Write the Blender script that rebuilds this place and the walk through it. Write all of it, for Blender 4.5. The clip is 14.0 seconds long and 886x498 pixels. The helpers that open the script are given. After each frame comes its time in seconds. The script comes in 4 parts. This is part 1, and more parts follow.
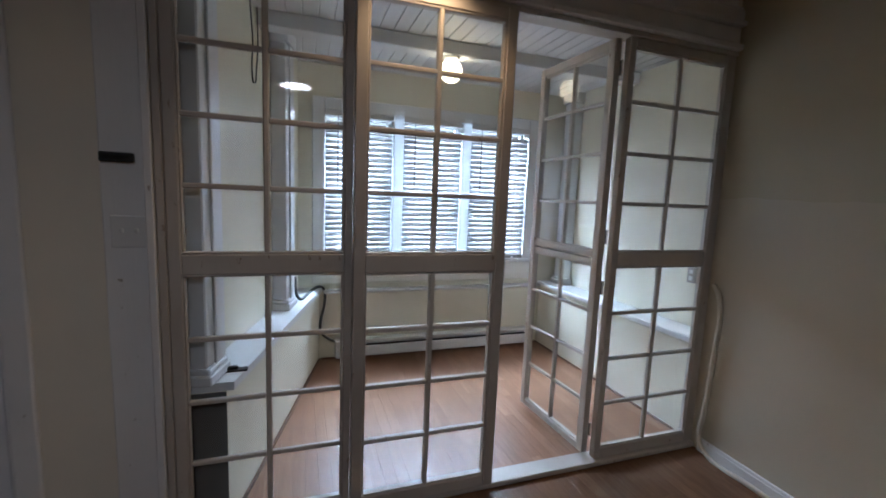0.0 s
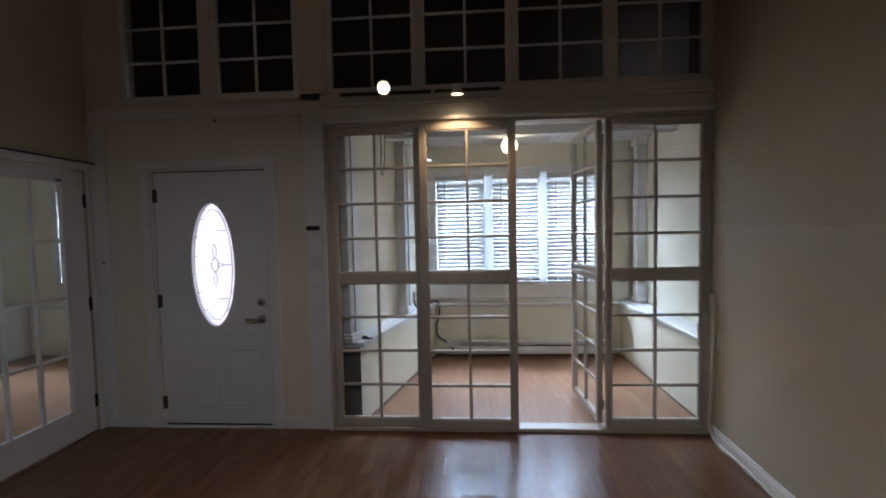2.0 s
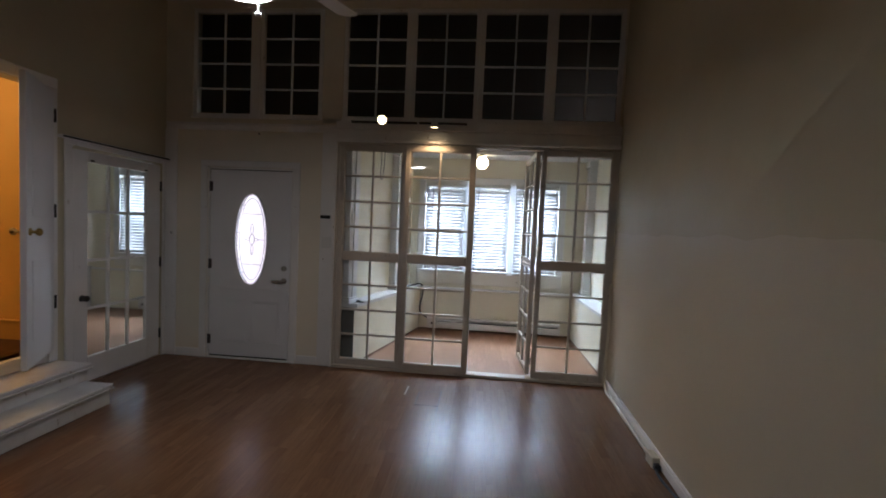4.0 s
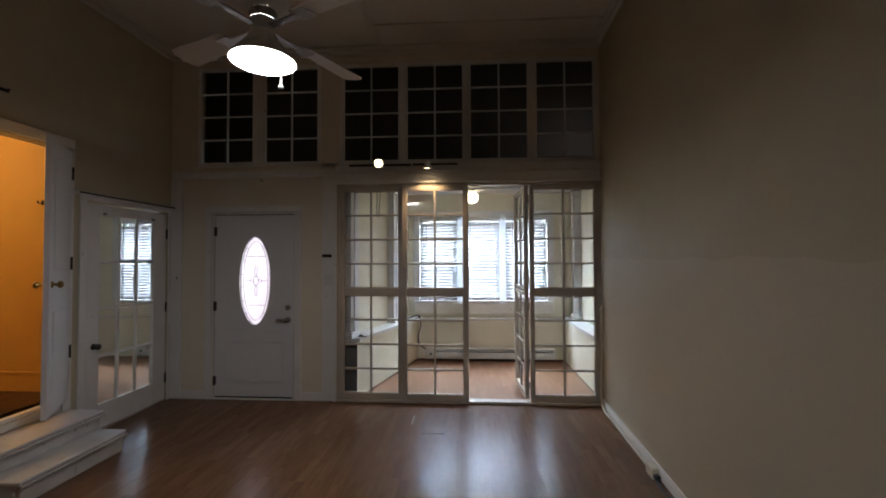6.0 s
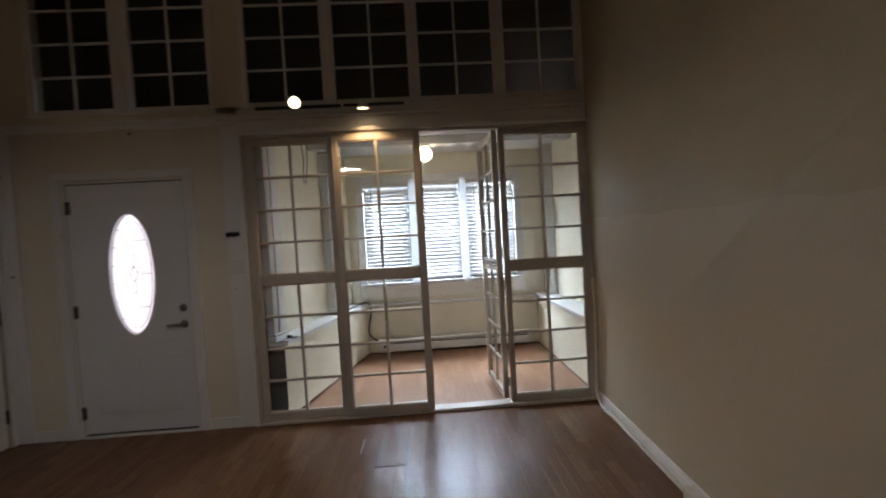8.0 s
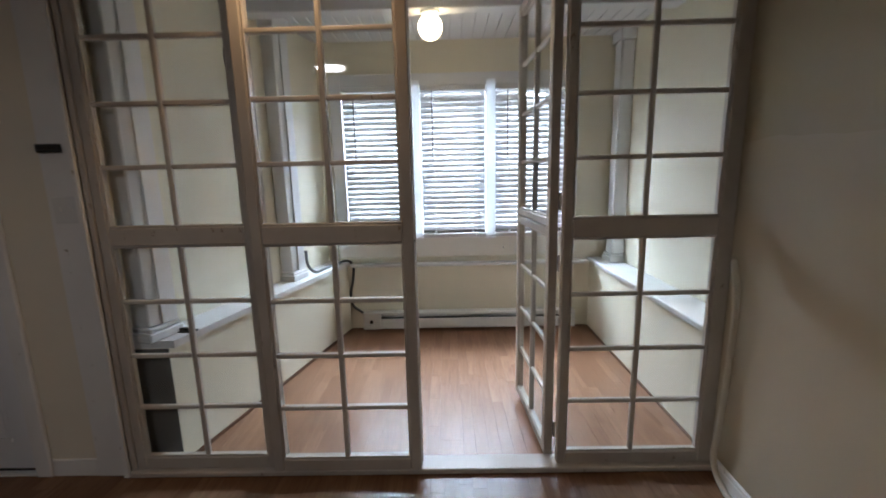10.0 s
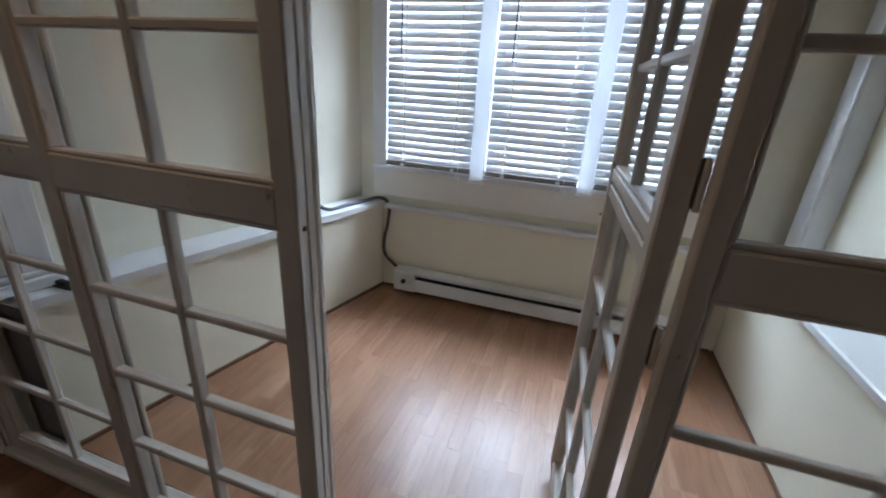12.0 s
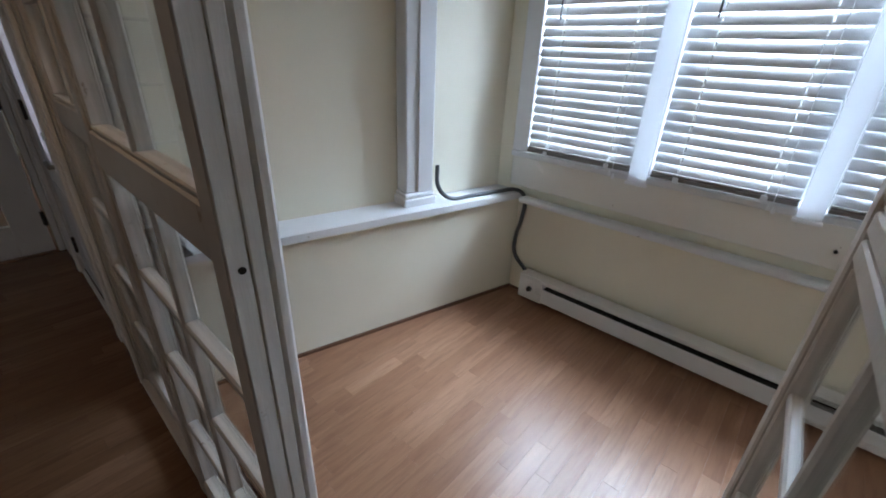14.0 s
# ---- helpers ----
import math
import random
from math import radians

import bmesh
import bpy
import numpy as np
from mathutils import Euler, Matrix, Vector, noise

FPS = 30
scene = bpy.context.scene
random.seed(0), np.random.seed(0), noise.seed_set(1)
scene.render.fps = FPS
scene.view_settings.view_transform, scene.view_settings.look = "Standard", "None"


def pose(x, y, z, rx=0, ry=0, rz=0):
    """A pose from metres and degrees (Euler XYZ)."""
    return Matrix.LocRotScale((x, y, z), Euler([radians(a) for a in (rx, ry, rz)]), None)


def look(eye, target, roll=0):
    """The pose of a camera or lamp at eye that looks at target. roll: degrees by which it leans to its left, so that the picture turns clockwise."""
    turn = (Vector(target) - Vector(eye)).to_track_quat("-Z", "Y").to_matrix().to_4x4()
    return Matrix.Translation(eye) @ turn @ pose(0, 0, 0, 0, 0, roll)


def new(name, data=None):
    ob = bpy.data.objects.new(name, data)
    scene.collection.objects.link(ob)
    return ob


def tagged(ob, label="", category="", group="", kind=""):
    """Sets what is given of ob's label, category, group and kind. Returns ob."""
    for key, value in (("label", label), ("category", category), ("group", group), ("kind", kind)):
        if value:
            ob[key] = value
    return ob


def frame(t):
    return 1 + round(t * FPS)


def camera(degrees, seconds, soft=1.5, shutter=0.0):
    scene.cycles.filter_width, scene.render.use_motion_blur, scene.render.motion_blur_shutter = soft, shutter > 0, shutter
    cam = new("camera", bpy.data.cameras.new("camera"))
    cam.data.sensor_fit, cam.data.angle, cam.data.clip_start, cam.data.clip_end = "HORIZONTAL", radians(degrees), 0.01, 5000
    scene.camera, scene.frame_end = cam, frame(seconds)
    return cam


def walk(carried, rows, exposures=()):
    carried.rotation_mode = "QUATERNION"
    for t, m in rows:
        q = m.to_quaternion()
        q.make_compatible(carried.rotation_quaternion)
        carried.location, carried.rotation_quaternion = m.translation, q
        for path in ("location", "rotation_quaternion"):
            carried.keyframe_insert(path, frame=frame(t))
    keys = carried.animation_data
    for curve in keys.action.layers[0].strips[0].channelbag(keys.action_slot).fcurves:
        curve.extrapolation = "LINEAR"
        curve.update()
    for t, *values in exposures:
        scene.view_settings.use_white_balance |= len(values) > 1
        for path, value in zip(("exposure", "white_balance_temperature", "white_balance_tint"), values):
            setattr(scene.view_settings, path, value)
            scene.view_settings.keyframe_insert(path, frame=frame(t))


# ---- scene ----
cam = camera(93.8, 14.0, soft=1.8, shutter=0.45)
PATH = [
    (0, (-2.263, -1.803, 1.476), (-1.618, 0.074, 1.232), 2.3),
    (0.5, (-2.158, -2.128, 1.476), (-1.647, -0.206, 1.266), -1.1),
    (1, (-1.97, -2.492, 1.493), (-1.816, -0.508, 1.299), -0.4),
    (1.5, (-1.827, -2.76, 1.518), (-1.937, -0.766, 1.409), 0.1),
    (2, (-1.691, -3.118, 1.547), (-1.819, -1.124, 1.45), -1.2),
    (2.2, (-1.626, -3.245, 1.544), (-1.653, -1.25, 1.413), -1.4),
    (4.3, (-1.274, -4.306, 1.51), (-1.453, -2.315, 1.43), 2.8),
    (4.5, (-1.293, -4.347, 1.525), (-1.497, -2.358, 1.474), 1.6),
    (5, (-1.312, -4.441, 1.547), (-1.461, -2.447, 1.609), -0.7),
    (5.5, (-1.34, -4.456, 1.543), (-1.486, -2.462, 1.595), 0.1),
    (6, (-1.348, -4.454, 1.533), (-1.467, -2.458, 1.582), -0.2),
    (6.5, (-1.37, -4.396, 1.516), (-1.468, -2.398, 1.557), -0.6),
    (7, (-1.348, -4.14, 1.488), (-1.409, -2.143, 1.404), -1.0),
    (7.5, (-1.314, -3.795, 1.472), (-1.335, -1.796, 1.416), -0.7),
    (8, (-1.375, -3.435, 1.46), (-1.273, -1.438, 1.399), -3.3),
    (8.2, (-1.346, -3.29, 1.467), (-1.227, -1.296, 1.374), -5.8),
    (10.5, (-1.131, -1.462, 1.425), (-1.175, 0.477, 0.935), -0.7),
    (11, (-1.004, -1.177, 1.426), (-1.072, 0.722, 0.801), -3.5),
    (11.5, (-0.874, -0.904, 1.435), (-1.319, 0.938, 0.795), -0.4),
    (12, (-0.87, -0.653, 1.412), (-1.422, 1.125, 0.681), 3.6),
    (12.5, (-0.869, -0.436, 1.417), (-1.684, 1.237, 0.683), 0.1),
    (13, (-0.841, -0.254, 1.417), (-1.998, 1.19, 0.659), 3.6),
    (13.5, (-0.812, -0.207, 1.424), (-2.075, 1.117, 0.616), 2.1),
    (14, (-0.857, -0.196, 1.402), (-2.054, 1.152, 0.538), 2.4),
]
EXPOSURES = [
    (0.0, 0.2, 5350, 12), (0.5, 0.03, 5450, 12), (1.0, 0.05, 5450, 12), (2.2, 0.25, 5650, 12), (4.3, 0.28, 5850, 12), (8.2, 0.3, 6250, 12),
    (10.5, 0.2, 5900, 12), (11.0, -0.06, 5850, 12), (12.5, -0.17, 5680, 11), (14.0, -0.18, 5700, 11),
]
walk(cam, [(t, look(eye, target, roll)) for t, eye, target, roll in PATH], EXPOSURES)

# ---- world and large lights ----
world = bpy.data.worlds.new("overcast_sky")
scene.world = world
world.use_nodes = True
_w = world.node_tree
_sky = _w.nodes.new("ShaderNodeTexSky")
_sky.sky_type = 'NISHITA'
_sky.sun_disc = False
_sky.sun_elevation = radians(48)
_sky.sun_rotation = radians(162)
_sky.air_density, _sky.dust_density = 1.0, 4.0
_w.links.new(_sky.outputs[0], _w.nodes["Background"].inputs[0])
_w.nodes["Background"].inputs[1].default_value = 0.15


def lamp(name, kind, m, power, colour, **kw):
    d = bpy.data.lights.new(name, kind)
    d.energy, d.color = power, colour
    for k, v in kw.items():
        if k == "size":
            d.size = v
        elif k == "size_y":
            d.shape = 'RECTANGLE'
            d.size_y = v
        elif k == "radius":
            d.shadow_soft_size = v
        elif k == "cone":
            d.spot_size = v
            d.spot_blend = 0.6
        elif k == "angle":
            d.angle = v
    ob = new(name, d)
    ob.matrix_world = m
    return ob


SKY_WHITE = (0.76, 0.88, 1.0)
lamp("sun", 'SUN', look((0, 0, 10), (-2.0, 6.0, 2.8)), 1.0, (1.0, 0.96, 0.9), angle=radians(14))
lamp("window_skylight", 'AREA', look((-1.12, 2.75, 2.75), (-1.12, 1.60, 1.20)), 1080, SKY_WHITE, size=2.4, size_y=1.6)
lamp("side_window_skylight", 'AREA', look((-6.4, 2.75, 2.75), (-6.4, 1.60, 1.20)), 560, SKY_WHITE, size=1.7, size_y=1.6)
for x in (-1.458, -0.8165):
    lamp("window_gap_skylight", 'AREA', look((x, 1.852, 1.53), (x, 0.0, 1.53)), 0.75, SKY_WHITE, size=0.074, size_y=1.25)
lamp("side_window_gap_skylight", 'AREA', look((-6.305, 1.852, 1.53), (-6.305, 0.0, 1.53)), 12, SKY_WHITE, size=0.06, size_y=1.22)
lamp("door_skylight", 'AREA', look((-3.70, 0.50, 1.32), (-3.70, 0.0, 1.3)), 2.0, (1.0, 0.85, 0.94), size=1.1, size_y=1.7)


# ---- materials ----
def mat(name):
    m = bpy.data.materials.new(name)
    m.use_nodes = True
    nt = m.node_tree
    return m, nt, nt.nodes["Principled BSDF"]


def node(nt, kind, **inputs):
    n = nt.nodes.new(kind)
    for k, v in inputs.items():
        n.inputs[k.replace("_", " ")].default_value = v
    return n


def ramp(nt, src, stops):
    r = nt.nodes.new("ShaderNodeValToRGB")
    el = r.color_ramp.elements
    while len(el) < len(stops):
        el.new(0.5)
    for e, (p, c) in zip(el, stops):
        e.position, e.color = p, (*c, 1) if len(c) == 3 else c
    nt.links.new(src, r.inputs[0])
    return r.outputs[0]


def mix_colour(nt, fac, a, b, mode='MIX'):
    n = nt.nodes.new("ShaderNodeMix")
    n.data_type, n.blend_type = 'RGBA', mode
    for sock, v in ((n.inputs[0], fac), (n.inputs[6], a), (n.inputs[7], b)):
        if isinstance(v, (int, float)):
            sock.default_value = v
        elif isinstance(v, tuple):
            sock.default_value = (*v, 1)
        else:
            nt.links.new(v, sock)
    return n.outputs[2]


def place(nt, scale=(1, 1, 1)):
    """World position, stretched."""
    g = nt.nodes.new("ShaderNodeNewGeometry")
    mp = nt.nodes.new("ShaderNodeMapping")
    mp.inputs["Scale"].default_value = scale
    nt.links.new(g.outputs["Position"], mp.inputs[0])
    return mp.outputs[0]


def noise_at(nt, vec, scale, detail=4.0, rough=0.55, dist=0.0):
    n = node(nt, "ShaderNodeTexNoise", Scale=scale, Detail=detail, Roughness=rough, Distortion=dist)
    nt.links.new(vec, n.inputs["Vector"])
    return n.outputs["Fac"]


def bump(nt, bsdf, src, strength, distance):
    b = node(nt, "ShaderNodeBump", Strength=strength, Distance=distance)
    nt.links.new(src, b.inputs["Height"])
    nt.links.new(b.outputs[0], bsdf.inputs["Normal"])


def painted(name, colour, worn, rough=0.5, relief=0.25, stain=0.35, brush=(1, 1, 1), chips=0.0):
    """Old paint: large faint patches, fine speckle, roller or brush relief."""
    m, nt, b = mat(name)
    v = place(nt)
    big = noise_at(nt, v, 1.3, 5, 0.6)
    fine = noise_at(nt, v, 38, 4, 0.6)
    c = mix_colour(nt, ramp(nt, big, [(0.38, (0, 0, 0)), (0.68, (stain, stain, stain))]), colour, worn)
    c = mix_colour(nt, ramp(nt, fine, [(0.62, (0, 0, 0)), (0.8, (0.3, 0.3, 0.3))]), c, worn)
    if chips:
        spots = noise_at(nt, place(nt, (1, 1, 0.45)), 21, 6, 0.7)
        c = mix_colour(nt, ramp(nt, spots, [(0.70 - chips * 0.05, (0, 0, 0)), (0.72 - chips * 0.05, (0.75,) * 3)]), c, (0.24, 0.17, 0.11))
    nt.links.new(c, b.inputs["Base Color"])
    nt.links.new(ramp(nt, big, [(0.3, (rough - 0.08,) * 3), (0.7, (rough + 0.1,) * 3)]), b.inputs["Roughness"])
    relief_src = noise_at(nt, place(nt, brush), 140, 3, 0.6)
    bump(nt, b, relief_src, relief, 0.002)
    return m


CREAM = painted("cream_wall_paint", (0.80, 0.762, 0.625), (0.73, 0.69, 0.55), 0.55, 0.25, 0.5)
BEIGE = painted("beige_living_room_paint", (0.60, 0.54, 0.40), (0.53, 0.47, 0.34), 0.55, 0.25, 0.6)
# Pale paint, raised further to make up for weak light on the front wall.
LIFTED_PALE_BEIGE = painted("lifted_pale_beige_front_wall_paint", (0.80, 0.745, 0.635), (0.73, 0.67, 0.56), 0.55, 0.25, 0.6)
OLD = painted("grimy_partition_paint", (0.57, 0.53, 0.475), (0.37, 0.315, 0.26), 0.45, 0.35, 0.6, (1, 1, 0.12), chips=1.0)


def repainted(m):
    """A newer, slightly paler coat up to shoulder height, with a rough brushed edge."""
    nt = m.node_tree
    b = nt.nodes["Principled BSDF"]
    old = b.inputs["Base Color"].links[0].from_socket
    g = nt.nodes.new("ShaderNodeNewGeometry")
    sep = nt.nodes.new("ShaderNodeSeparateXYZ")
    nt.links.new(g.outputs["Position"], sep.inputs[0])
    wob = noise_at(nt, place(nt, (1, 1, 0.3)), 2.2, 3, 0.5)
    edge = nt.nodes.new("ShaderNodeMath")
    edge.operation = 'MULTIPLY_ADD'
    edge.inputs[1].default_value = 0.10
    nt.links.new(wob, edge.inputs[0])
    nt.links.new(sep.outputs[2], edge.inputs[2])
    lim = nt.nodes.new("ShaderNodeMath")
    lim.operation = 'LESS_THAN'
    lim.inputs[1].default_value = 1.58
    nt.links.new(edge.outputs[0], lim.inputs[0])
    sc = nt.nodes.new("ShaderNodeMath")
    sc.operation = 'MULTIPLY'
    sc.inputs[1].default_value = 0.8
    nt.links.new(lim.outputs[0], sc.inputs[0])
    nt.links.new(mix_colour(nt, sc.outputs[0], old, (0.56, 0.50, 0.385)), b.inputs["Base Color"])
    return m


# Base a fifth darker to offset too much light on the right wall.
DIMMED_BEIGE_COAT = repainted(painted("dimmed_beige_two_coat_paint", (0.51, 0.455, 0.33), (0.45, 0.40, 0.285), 0.55, 0.25, 0.6))
TRIM = painted("old_white_trim_paint", (0.84, 0.83, 0.82), (0.66, 0.64, 0.61), 0.42, 0.3, 0.45, (1, 1, 0.12), chips=0.6)
LEDGE_WHITE = painted("white_ledge_paint", (0.76, 0.77, 0.78), (0.62, 0.61, 0.60), 0.38, 0.2, 0.4, chips=0.3)
APRON = painted("creamy_white_apron_paint", (0.81, 0.795, 0.735), (0.73, 0.70, 0.62), 0.45, 0.25, 0.5, chips=0.4)
DOOR_WHITE = painted("smooth_white_door_paint", (0.82, 0.82, 0.84), (0.77, 0.77, 0.78), 0.36, 0.08, 0.25)
CEIL = painted("off_white_ceiling_paint", (0.76, 0.74, 0.68), (0.66, 0.63, 0.57), 0.7, 0.3, 0.5)
BOARD = painted("white_ceiling_board_paint", (0.78, 0.79, 0.80), (0.68, 0.67, 0.65), 0.45, 0.15, 0.4, (1, 0.1, 1))
STEP = painted("scuffed_step_paint", (0.68, 0.67, 0.66), (0.40, 0.33, 0.28), 0.45, 0.25, 0.8, chips=1.0)
YELLOW = painted("ochre_yellow_wall_paint", (0.62, 0.36, 0.08), (0.56, 0.31, 0.06), 0.55, 0.2, 0.4)
ENAMEL = painted("white_heater_enamel", (0.74, 0.74, 0.73), (0.62, 0.60, 0.57), 0.32, 0.05, 0.3)
CORD_CREAM = painted("cream_cord_plastic", (0.62, 0.57, 0.46), (0.5, 0.45, 0.36), 0.4, 0.05, 0.3)
for _m in (CREAM, BEIGE, LIFTED_PALE_BEIGE, DIMMED_BEIGE_COAT, YELLOW, CEIL):
    _m.node_tree.nodes["Principled BSDF"].inputs["Specular IOR Level"].default_value = 0.2
SLAT = painted("white_blind_slat", (0.67, 0.67, 0.68), (0.62, 0.62, 0.62), 0.4, 0.03, 0.2)
_s = SLAT.node_tree
_thin = _s.nodes.new("ShaderNodeBsdfTranslucent")
_thin.inputs[0].default_value = (0.86, 0.84, 0.82, 1)
_mx = _s.nodes.new("ShaderNodeMixShader")
_mx.inputs[0].default_value = 0.115
_s.links.new(_s.nodes["Principled BSDF"].outputs[0], _mx.inputs[1])
_s.links.new(_thin.outputs[0], _mx.inputs[2])
_s.links.new(_mx.outputs[0], _s.nodes["Material Output"].inputs[0])


def vinyl():
    m, nt, b = mat("translucent_white_vinyl")
    n = noise_at(nt, place(nt), 12, 4, 0.6)
    nt.links.new(ramp(nt, n, [(0.3, (0.84, 0.85, 0.86)), (0.7, (0.88, 0.89, 0.90))]), b.inputs["Base Color"])
    b.inputs["Roughness"].default_value = 0.45
    thin = nt.nodes.new("ShaderNodeBsdfTranslucent")
    thin.inputs[0].default_value = (0.88, 0.89, 0.90, 1)
    mx = nt.nodes.new("ShaderNodeMixShader")
    mx.inputs[0].default_value = 0.5
    nt.links.new(b.outputs[0], mx.inputs[1])
    nt.links.new(thin.outputs[0], mx.inputs[2])
    nt.links.new(mx.outputs[0], nt.nodes["Material Output"].inputs[0])
    return m


VINYL = vinyl()


def plain(name, colour, rough=0.5, metal=0.0, vary=0.25, scale=20):
    m, nt, b = mat(name)
    n = noise_at(nt, place(nt), scale, 4, 0.6)
    dark = tuple(c * (1 - vary) for c in colour)
    nt.links.new(mix_colour(nt, n, dark, colour), b.inputs["Base Color"])
    nt.links.new(ramp(nt, n, [(0.3, (rough * 0.8,) * 3), (0.7, (min(1, rough * 1.2),) * 3)]), b.inputs["Roughness"])
    b.inputs["Metallic"].default_value = metal
    return m


BRONZE = plain("dull_bronze_hinge", (0.10, 0.085, 0.08), 0.45, 0.5)
IRON = plain("dark_iron", (0.035, 0.032, 0.03), 0.45, 0.6)
BRASS = plain("worn_brass", (0.55, 0.38, 0.14), 0.3, 1.0)
NICKEL = plain("dull_nickel", (0.45, 0.43, 0.40), 0.32, 1.0)
RUBBER = plain("grey_cable_sheath", (0.10, 0.105, 0.11), 0.5)
BLACK = plain("black_plastic", (0.015, 0.015, 0.015), 0.4)
ROOFING = plain("dark_roof_boards", (0.15, 0.13, 0.115), 0.8)
SOOT = plain("dark_recess", (0.02, 0.018, 0.016), 0.8)
LEAD = plain("lead_came", (0.24, 0.21, 0.225), 0.5, 0.6)
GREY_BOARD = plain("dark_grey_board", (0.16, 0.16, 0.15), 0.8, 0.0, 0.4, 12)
STRING = plain("white_cord", (0.75, 0.75, 0.74), 0.7)
CONCRETE = plain("porch_concrete", (0.34, 0.33, 0.31), 0.9, 0.0, 0.3, 6)
SIDING = plain("grey_outer_siding", (0.40, 0.40, 0.39), 0.8, 0.0, 0.2, 3)
UNDERLAY = plain("dark_floor_joint", (0.05, 0.028, 0.016), 0.8)
QUARTER = plain("brown_shoe_moulding", (0.16, 0.075, 0.038), 0.4, 0.0, 0.4, 30)
GRAZED = plain("bare_pale_fibre", (0.55, 0.45, 0.34), 0.6)
SHADE_TAUPE = plain("shade_taupe_vinyl", (0.27, 0.25, 0.23), 0.45)
DARKWOOD = plain("dark_varnished_boards", (0.07, 0.035, 0.018), 0.4, 0.0, 0.5, 8)


def laminate(name, tones, streak, fleck, rough, gloss):
    m, nt, b = mat(name)
    info = nt.nodes.new("ShaderNodeObjectInfo")
    geo = nt.nodes.new("ShaderNodeNewGeometry")
    both = nt.nodes.new("ShaderNodeMath")
    both.operation = 'ADD'
    nt.links.new(info.outputs["Random"], both.inputs[0])
    nt.links.new(geo.outputs["Random Per Island"], both.inputs[1])
    frac = nt.nodes.new("ShaderNodeMath")
    frac.operation = 'FRACT'
    nt.links.new(both.outputs[0], frac.inputs[0])
    rnd = frac.outputs[0]
    shift = nt.nodes.new("ShaderNodeVectorMath")
    shift.operation = 'MULTIPLY_ADD'
    comb = nt.nodes.new("ShaderNodeCombineXYZ")
    for i in range(3):
        nt.links.new(rnd, comb.inputs[i])
    nt.links.new(comb.outputs[0], shift.inputs[0])
    shift.inputs[1].default_value = (13.0, 7.0, 5.0)
    nt.links.new(place(nt, (1, 0.09, 1)), shift.inputs[2])
    grain = noise_at(nt, shift.outputs[0], 48, 5, 0.6, 0.12)
    soft = noise_at(nt, shift.outputs[0], 16, 4, 0.55, 0.1)
    tone = ramp(nt, rnd, list(zip((0.0, 0.35, 0.7, 1.0), tones)))
    c = mix_colour(nt, ramp(nt, soft, [(0.38, (0, 0, 0)), (0.72, (0.42,) * 3)]), tone, streak)
    c = mix_colour(nt, ramp(nt, grain, [(0.46, (0, 0, 0)), (0.68, (0.42,) * 3)]), c, fleck)
    pores = noise_at(nt, shift.outputs[0], 110, 4, 0.6, 0.0)
    c = mix_colour(nt, ramp(nt, pores, [(0.50, (0, 0, 0)), (0.72, (0.3,) * 3)]), c, fleck)
    nt.links.new(c, b.inputs["Base Color"])
    wear = noise_at(nt, place(nt), 3.0, 3, 0.5)
    nt.links.new(ramp(nt, wear, [(0.1, (rough - 0.015,) * 3), (0.9, (rough + 0.025,) * 3)]), b.inputs["Roughness"])
    b.inputs["Specular IOR Level"].default_value = gloss
    bump(nt, b, grain, 0.05, 0.001)
    return m


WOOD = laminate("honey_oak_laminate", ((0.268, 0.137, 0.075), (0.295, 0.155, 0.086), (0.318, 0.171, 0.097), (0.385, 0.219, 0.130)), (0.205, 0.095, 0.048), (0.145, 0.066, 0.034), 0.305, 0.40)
# Same laminate; the living room's dimness is put into darker tones.
SHADED_WOOD = laminate("shaded_oak_laminate", ((0.148, 0.078, 0.041), (0.164, 0.087, 0.046), (0.18, 0.097, 0.052), (0.21, 0.116, 0.064)), (0.118, 0.058, 0.030), (0.082, 0.040, 0.020), 0.235, 0.24)


def glass(name, tint, rough=0.0, gloss=1.0):
    """Clear pane: see-through with Fresnel gloss."""
    m = bpy.data.materials.new(name)
    m.use_nodes = True
    nt = m.node_tree
    nt.nodes.clear()
    out = nt.nodes.new("ShaderNodeOutputMaterial")
    mixer = nt.nodes.new("ShaderNodeMixShader")
    clear = nt.nodes.new("ShaderNodeBsdfTransparent")
    clear.inputs[0].default_value = (*tint, 1)
    shiny = nt.nodes.new("ShaderNodeBsdfGlossy")
    shiny.inputs["Roughness"].default_value = rough
    lw = node(nt, "ShaderNodeLayerWeight", Blend=0.5)
    steep = nt.nodes.new("ShaderNodeMath")
    steep.operation = 'POWER'
    steep.inputs[1].default_value = 5.0
    nt.links.new(lw.outputs["Facing"], steep.inputs[0])
    fr = nt.nodes.new("ShaderNodeMath")
    fr.operation = 'MULTIPLY_ADD'
    fr.inputs[1].default_value, fr.inputs[2].default_value = 0.6 * gloss, 0.035 * gloss
    nt.links.new(steep.outputs[0], fr.inputs[0])
    nt.links.new(fr.outputs[0], mixer.inputs[0])
    nt.links.new(clear.outputs[0], mixer.inputs[1])
    nt.links.new(shiny.outputs[0], mixer.inputs[2])
    nt.links.new(mixer.outputs[0], out.inputs[0])
    return m


GLASS = glass("clear_window_glass", (0.965, 0.975, 0.97), 0.01)
# High panes: gloss cut and tint darkened so reflections do not lighten them.
DULL_GLASS = glass("low_gloss_high_glass", (0.90, 0.90, 0.89), 0.12, 0.5)


